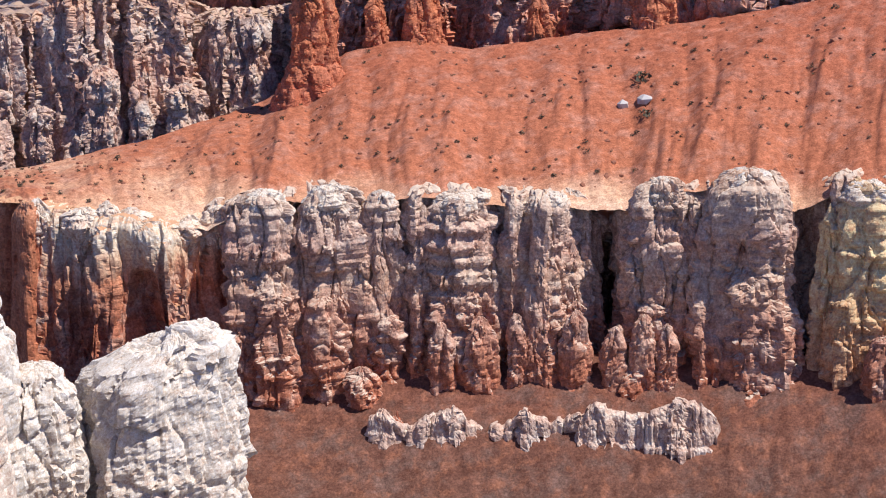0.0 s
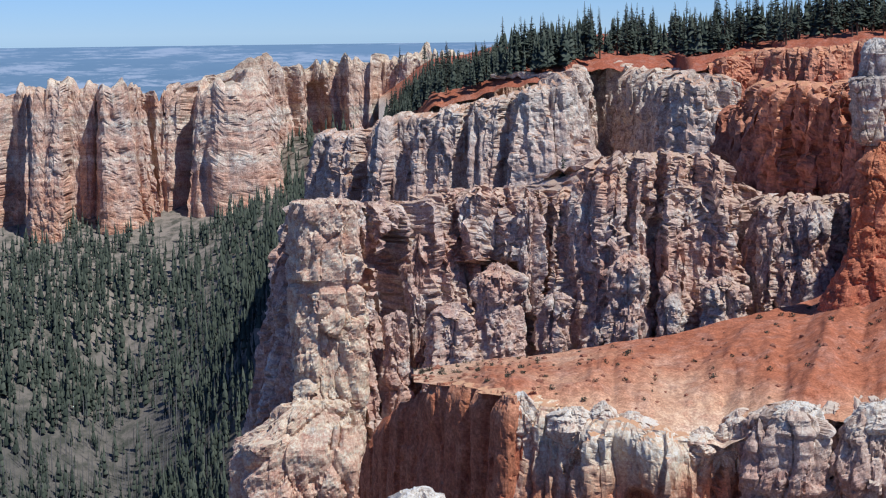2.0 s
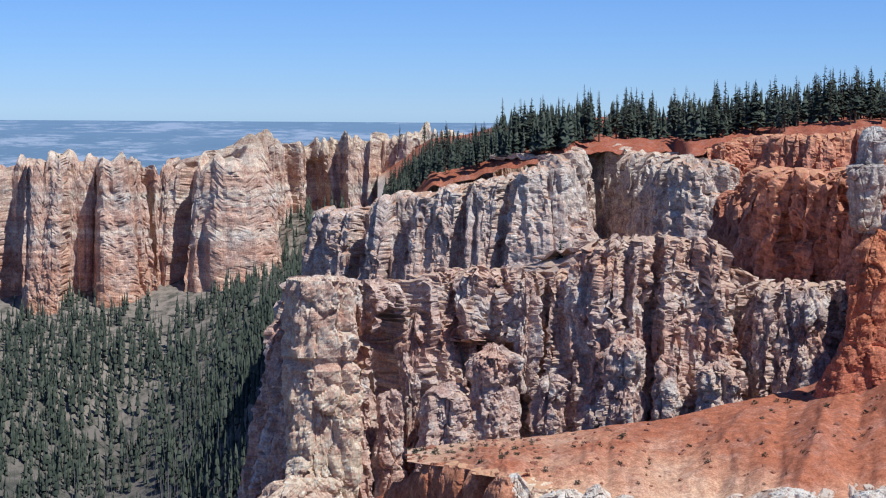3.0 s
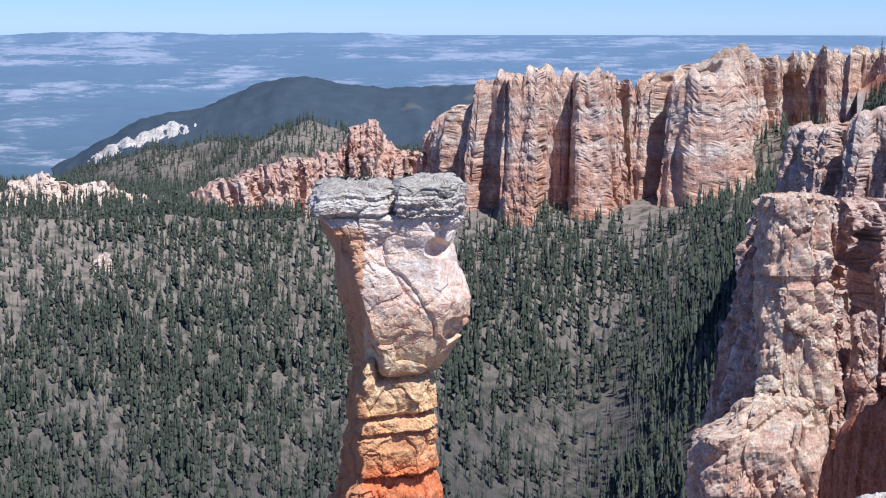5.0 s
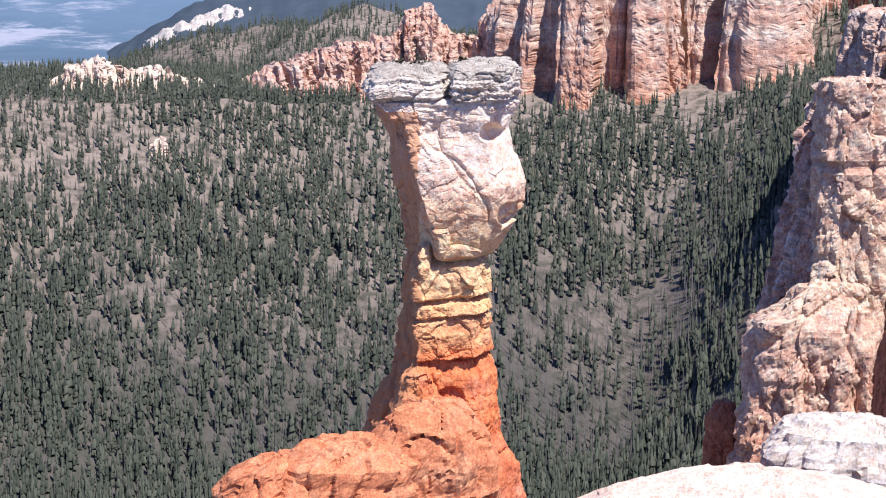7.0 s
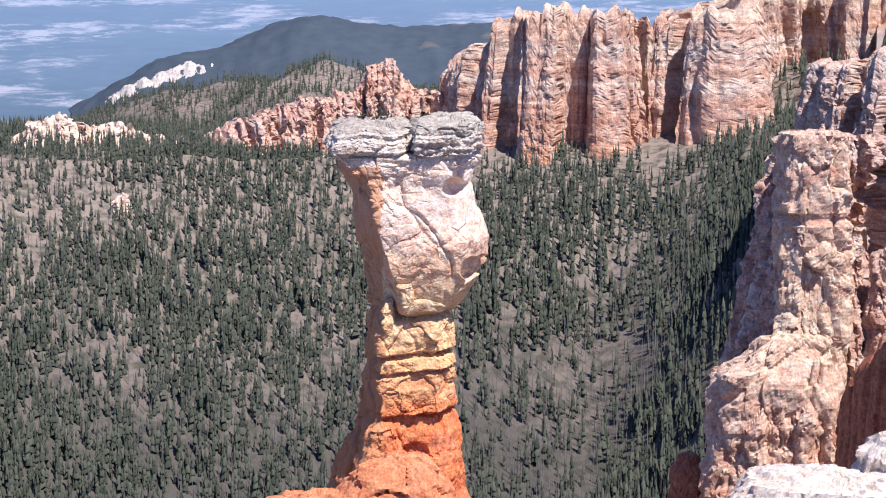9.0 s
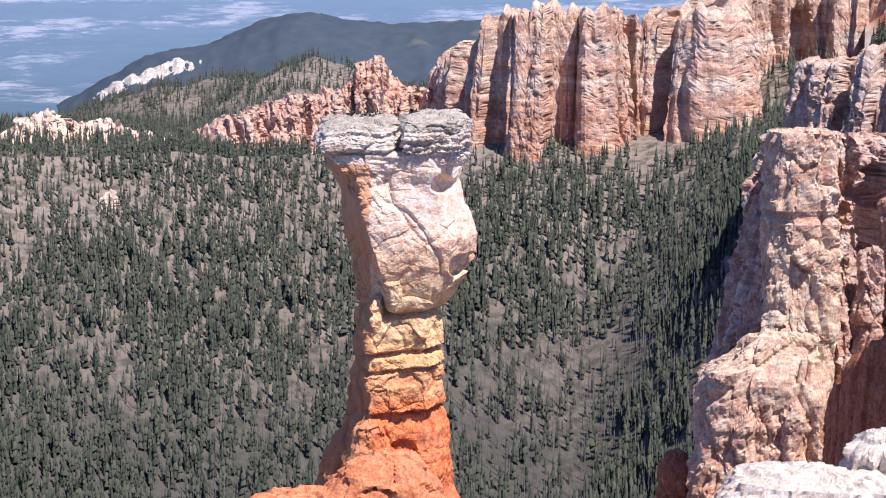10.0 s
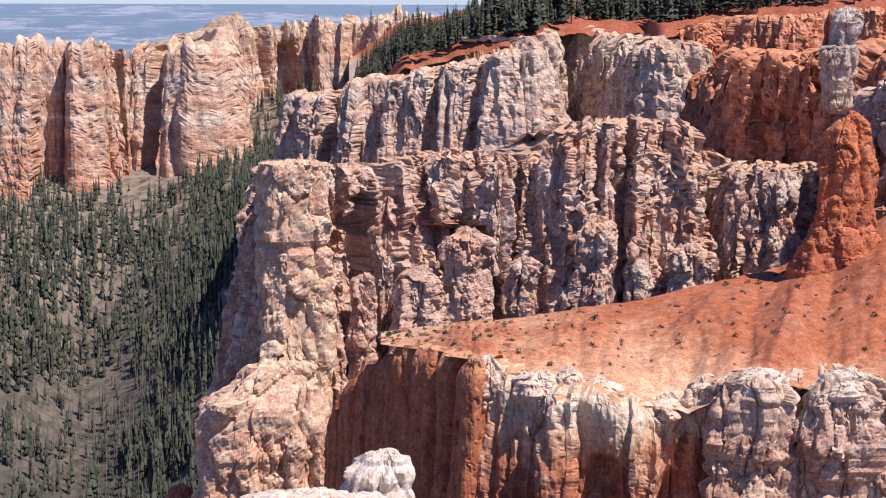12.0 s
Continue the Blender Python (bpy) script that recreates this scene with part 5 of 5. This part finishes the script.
# ---- trees ----
def crown_arrays(seed, tall, width, tiers, needles_per, droop=0.35, lean=0.0):
    """Needle sprays of one conifer as small triangles: ragged tiers that thin to the tip."""
    r = np.random.RandomState(seed)
    v, f = [], []
    for i in range(tiers):
        t = (i + 0.5) / tiers
        z = tall * (0.2 + 0.8 * t)
        reach = width * (1 - t) ** 0.75 * r.uniform(0.6, 1.15) + 0.05 * width
        for j in range(needles_per):
            a = r.uniform(0, 2 * np.pi)
            q = reach * r.uniform(0.55, 1.1)
            zz = z + r.uniform(-0.5, 0.5) * tall / tiers
            c, s = np.cos(a), np.sin(a)
            w = q * r.uniform(0.28, 0.5)
            k = len(v)
            v += [(0.08 * q * c, 0.08 * q * s, zz + 0.25 * q), (q * c - w * s, q * s + w * c, zz - droop * q * r.uniform(0.3, 1.3)), (q * 1.1 * c + w * s, q * 1.1 * s - w * c, zz - droop * q * r.uniform(0.3, 1.3))]
            f.append((k, k + 1, k + 2))
    v = np.array(v)
    v[:, 0] += lean * v[:, 2]
    return v, np.array(f)


def trunk_arrays(tall, thick, sides=5, top=0.15):
    a = np.arange(sides) * 2 * np.pi / sides
    lo = np.stack([np.cos(a) * thick, np.sin(a) * thick, a * 0 - 1.0], -1)
    hi = np.stack([np.cos(a) * thick * top, np.sin(a) * thick * top, a * 0 + tall], -1)
    f = []
    for i in range(sides):
        j = (i + 1) % sides
        f += [(i, j, sides + j), (i, sides + j, sides + i)]
    return np.concatenate([lo, hi]), np.array(f)


def strew(name, base, placings, material, label, category, slant=None):
    """One mesh of many copies: placings rows (x, y, z, size, turn)."""
    vs, fs, n = [], [], 0
    for i, (x, y, z, s, t) in enumerate(placings):
        v, f = base[i % len(base)]
        c, q = math.cos(t) * s, math.sin(t) * s
        w = np.stack([v[:, 0] * c - v[:, 1] * q + x, v[:, 0] * q + v[:, 1] * c + y, v[:, 2] * s + z], -1)
        vs.append(w)
        fs.append(f + n)
        n += len(w)
    me = raw_mesh(name, np.concatenate(vs), np.concatenate(fs))
    return tagged(part(name, me, material), label, category, kind="stuff")


def conifer_arrays(seed, width, tiers=5, sides=6):
    """A narrow ragged conifer, one metre tall: stacked skirts with uneven hems."""
    r = np.random.RandomState(seed)
    v, f = [], []
    for i in range(tiers):
        lo, hi = 0.1 + 0.82 * i / tiers, 0.1 + 0.82 * (i + 1.7) / tiers
        w = width * (1 - i / tiers) ** 0.85 + 0.012
        k = len(v)
        v.append((r.uniform(-0.01, 0.01), r.uniform(-0.01, 0.01), min(hi, 1.0)))
        for j in range(sides):
            a = 6.283 * (j + r.uniform(-0.3, 0.3)) / sides
            q = w * r.uniform(0.5, 1.25)
            v.append((q * math.cos(a), q * math.sin(a), lo + r.uniform(-0.06, 0.05)))
        f += [(k, k + 1 + j, k + 1 + (j + 1) % sides) for j in range(sides)]
    return np.array(v), np.array(f)


tr = np.random.RandomState(11)
crowns = [conifer_arrays(50 + i, 0.09 + 0.02 * (i % 3), 4, 5) for i in range(12)]
stems = [trunk_arrays(1.0, 0.022, 3)]
trees, dead = [], []
tries = 0
while len(trees) < 27000 and tries < 150000:
    tries += 1
    b, d = tr.uniform(-34, 1.5), 372 + 328 * tr.rand() ** 1.3 if tr.rand() < 0.72 else 660 + 1000 * tr.rand() ** 1.4
    if b > -15.5 and d > 585:
        continue
    dens = 0.86 + 1.1 * perlin(b * 0.35, d / 42, 2.2) + 1.0 * perlin(b * 1.1, d / 16, 5.2)
    if 480 < d < 640 and b < -22:
        dens -= 0.15
    if b < -20:
        dens += 0.2
    if d < 470:
        dens += 0.15
    if b > -16:
        dens += (0.3 if b < -10 else 0.0) - 0.5 * np.clip((d - 520) / 60, 0, 1)
    if tr.rand() > dens:
        continue
    z = float(valley_height(np.array(b), np.array(d)))
    x, y, _ = spot(b, d, 0)
    h = (2.8 + 7.2 * tr.rand() ** 1.4) * (1 if d < 540 else 0.8)
    burnt = perlin(b * 0.16 + 3.1, d / 70, 8.2) + 0.25 * perlin(b, d / 15, 1.2) - 0.25 * np.clip((d - 470) / 150, 0, 1) + 0.05 + 0.45 * np.exp(-((b + 10.5) / 4) ** 2 - ((d - 450) / 45) ** 2)
    (dead if tr.rand() < np.clip(burnt * 1.7, 0.1, 0.8) else trees).append((x, y, z - 0.2, h, tr.uniform(0, 6.28)))
for i in range(9000):
    b, d = tr.uniform(-33, -13), tr.uniform(900, 1740)
    if tr.rand() < 0.75 + 1.4 * perlin(b * 0.7, d / 60, 3.2) + 0.8 * perlin(b * 2.5, d / 22, 4.2):
        x, y, _ = spot(b, d, 0)
        trees.append((x, y, float(valley_height(np.array(b), np.array(d))) - 0.3, tr.uniform(5.5, 10), tr.uniform(0, 6.28)))
gully = GRIDS["slope_gully"]
for i in range(120):
    x, y, z = gully[tr.randint(4, gully.shape[0] - 2), tr.randint(0, gully.shape[1])]
    trees.append((x, y, z - 0.3, tr.uniform(5, 11), tr.uniform(0, 6.28)))
strew("forest", crowns, trees, needles, "dense dark green pine forest over the valley floor", "forest")
strew("forest_trunks", stems, trees[::5], bark, "thin trunks of the valley pines", "tree trunks")
strew("dead_trees", [trunk_arrays(0.85, 0.02, 3, 0.3)], dead, snag_wood, "bare grey dead pines left by an old fire", "dead trees")

wood = []
for i in range(1000):
    b = tr.uniform(-1.7, 18) if i % 3 else tr.uniform(-1.7, 5)
    d = float(np.interp(b, *EDGE)) + (2 if b < 5 else 14) + 110 * tr.rand() ** 1.6
    z = float(plateau_height(np.array(b), np.array(d))) - 0.4 - (max(-0.2 - b, 0) / 1.7 * 12)
    x, y, _ = spot(b, d, 0)
    wood.append((x, y, z, tr.uniform(4.0, 10) * (1.0 if b > 2 else 0.75), tr.uniform(0, 6.28)))
strew("rim_woods", [conifer_arrays(150 + i, 0.1 + 0.03 * (i % 3), 9, 7) for i in range(6)], wood, needles, "dense dark pine woods on the tableland", "forest")

# pines on the tableland, each a tree of its own
pine_kinds = []
for i in range(6):
    h = 10.0
    root = empty("pine_tree", (0, 0, -500), "dark green pine on the red tableland edge", "tree", "pines on the rim")
    v, f = crown_arrays(90 + i, h, 0.95 + 0.4 * (i % 3), 16 - 3 * (i % 2), 15 if i % 2 == 0 else 12, droop=0.3, lean=0.01 * (i - 3))
    part("crown", raw_mesh("crown", v, f), needles, root)
    v, f = trunk_arrays(h * 0.98, 0.2, 6)
    part("trunk", raw_mesh("trunk", v, f), bark, root)
    pine_kinds.append(root)
edge = []
while len(edge) < 290:
    b = tr.uniform(-1.7, 16.5)
    d = float(np.interp(b, *EDGE)) + 5 + 55 * tr.rand() ** 1.5 + (8 if 6.0 < b < 9.0 else 0)
    edge.append((b, d))
for n, (b, d) in enumerate(edge):
    x, y, _ = spot(b, d, 0)
    z = float(plateau_height(np.array(b), np.array(d))) - 0.3
    if b < -0.2:
        z -= (-0.2 - b) / 1.7 * 12
    s = tr.uniform(0.65, 1.3) * (1.0 if b > 2 else 0.75)
    m = pose(x, y, z, 0, 0, tr.uniform(0, 360)) @ Matrix.Diagonal((s, s, s * tr.uniform(0.9, 1.1), 1))
    if n < 6:
        pine_kinds[n].matrix_basis = m
    else:
        k = pine_kinds[n % 6]
        c = copy_thing(k, pose(0, 0, 0))
        c.matrix_basis = m

# a few pines that stand on the rocks
for b, d, slope, s in [(4.0, 166, -5.6, 0.5), (4.3, 168, -5.5, 0.3), (-0.4, 640, -1.0, 0.75), (-1.2, 642, -0.95, 0.6), (0.3, 630, -1.1, 0.9), (1.2, 178, -5.5, 0.22), (-4.4, 152, -5.6, 0.16)]:
    x, y, z = spot(b, d, slope)
    c = copy_thing(pine_kinds[int(d) % 6], pose(0, 0, 0))
    c.matrix_basis = pose(x, y, z, 0, 0, 90 * b) @ Matrix.Diagonal((s, s, s, 1))
    tagged(c, "lone dark pine rooted on the pale rock", "tree")


# ---- stones and shrubs on the red slope ----
def lump(seed, leafy):
    r = np.random.RandomState(seed)
    if leafy:
        v, f = [], []
        for i in range(46):
            a, q, z = r.uniform(0, 6.28), r.uniform(0.1, 0.5), r.uniform(0.02, 0.42)
            q *= 1 - 0.5 * z
            c = np.array([q * np.cos(a), q * np.sin(a), z])
            k = len(v)
            v += [c + r.normal(size=3) * 0.11 for _ in range(3)]
            f.append((k, k + 1, k + 2))
        return raw_mesh("shrub", np.array(v), f)
    bm = bmesh.new()
    bmesh.ops.create_icosphere(bm, subdivisions=1, radius=0.5)
    for w in bm.verts:
        n = noise.noise(w.co * 2.5 + Vector((seed, 0, 0)))
        w.co *= 1 + 0.5 * n
        w.co.z *= 0.7
    me = bpy.data.meshes.new("stone")
    bm.to_mesh(me)
    bm.free()
    return me


sr = np.random.RandomState(5)
shrub_mesh = [lump(i, True) for i in range(4)]
stone_mesh = [lump(i + 10, False) for i in range(4)]
for me in shrub_mesh:
    me.materials.append(shrub_leaf)
red_stone = plain("red_stone", (0.3, 0.13, 0.085))
white_stone = plain("white_stone", (0.55, 0.52, 0.5), vary=0.3)
for me in stone_mesh:
    me.materials.append(red_stone)
grid = GRIDS["slope"]
nr, nc = grid.shape[:2]


def on_slope():
    i, j = int(nr * sr.uniform(0.03, 0.9)), int(nc * sr.rand())
    return grid[i, j]


for i in range(270):
    p = on_slope()
    ob = new("shrub", shrub_mesh[i % 4])
    s = sr.uniform(0.22, 0.55)
    ob.matrix_basis = pose(*p, 0, 0, sr.uniform(0, 360)) @ Matrix.Diagonal((s, s, s, 1))
    tagged(ob, "small dull green shrub on the bare red slope", "shrub", "shrubs on the slope")
for i in range(290):
    p = on_slope()
    ob = new("stone", stone_mesh[i % 4])
    s = sr.uniform(0.18, 0.55)
    ob.matrix_basis = pose(*p, 0, 0, sr.uniform(0, 360)) @ Matrix.Diagonal((s, s, s, 1))
    tagged(ob, "small dark red stone lying on the slope", "stone", "stones on the slope")


def set_down(name, bearing, up, size, mesh, label, category):
    """A loose thing on the slope, at a bearing and a part of the way down it."""
    col = int(np.argmin(np.abs(np.degrees(np.arctan2(grid[-1, :, 0], grid[-1, :, 1])) - bearing)))
    p = grid[int(nr * up), col]
    ob = new(name, mesh)
    ob.matrix_basis = pose(*p, 0, 0, 70 * bearing) @ Matrix.Diagonal((size[0], size[1], size[2], 1))
    return tagged(ob, label, category)


big_stone = lump(31, False)
big_stone.materials.append(white_stone)
set_down("white_boulder", 26.8, 0.5, (2.2, 1.4, 1.3), big_stone, "white boulder lying on the red slope", "boulder")
set_down("white_boulder", 25.9, 0.51, (1.0, 0.9, 1.6), big_stone, "small white upright boulder on the red slope", "boulder")
big_shrub = lump(3, True)
big_shrub.materials.append(shrub_leaf)
set_down("shrub", 26.6, 0.38, (2.0, 1.6, 1.6), big_shrub, "dull green bush above the white boulder", "shrub")
set_down("shrub", 26.9, 0.58, (1.6, 1.3, 1.2), big_shrub, "dull green bush below the white boulder", "shrub")
hx, hy, _ = spot(-16.7, 80, 0)
for i, (dx, s) in enumerate([(-2.4, 0.8), (-1.4, 1.1), (0.6, 1.0)]):
    ob = new("cap_shrub", shrub_mesh[i])
    ob.matrix_basis = pose(hx + dx, hy + 0.6, 80 * math.tan(radians(-5.2)) + 0.1, 0, 0, 50 * i) @ Matrix.Diagonal((s, s, s, 1))
    tagged(ob, "small bush growing on the hoodoo cap", "shrub", "bushes on the cap")
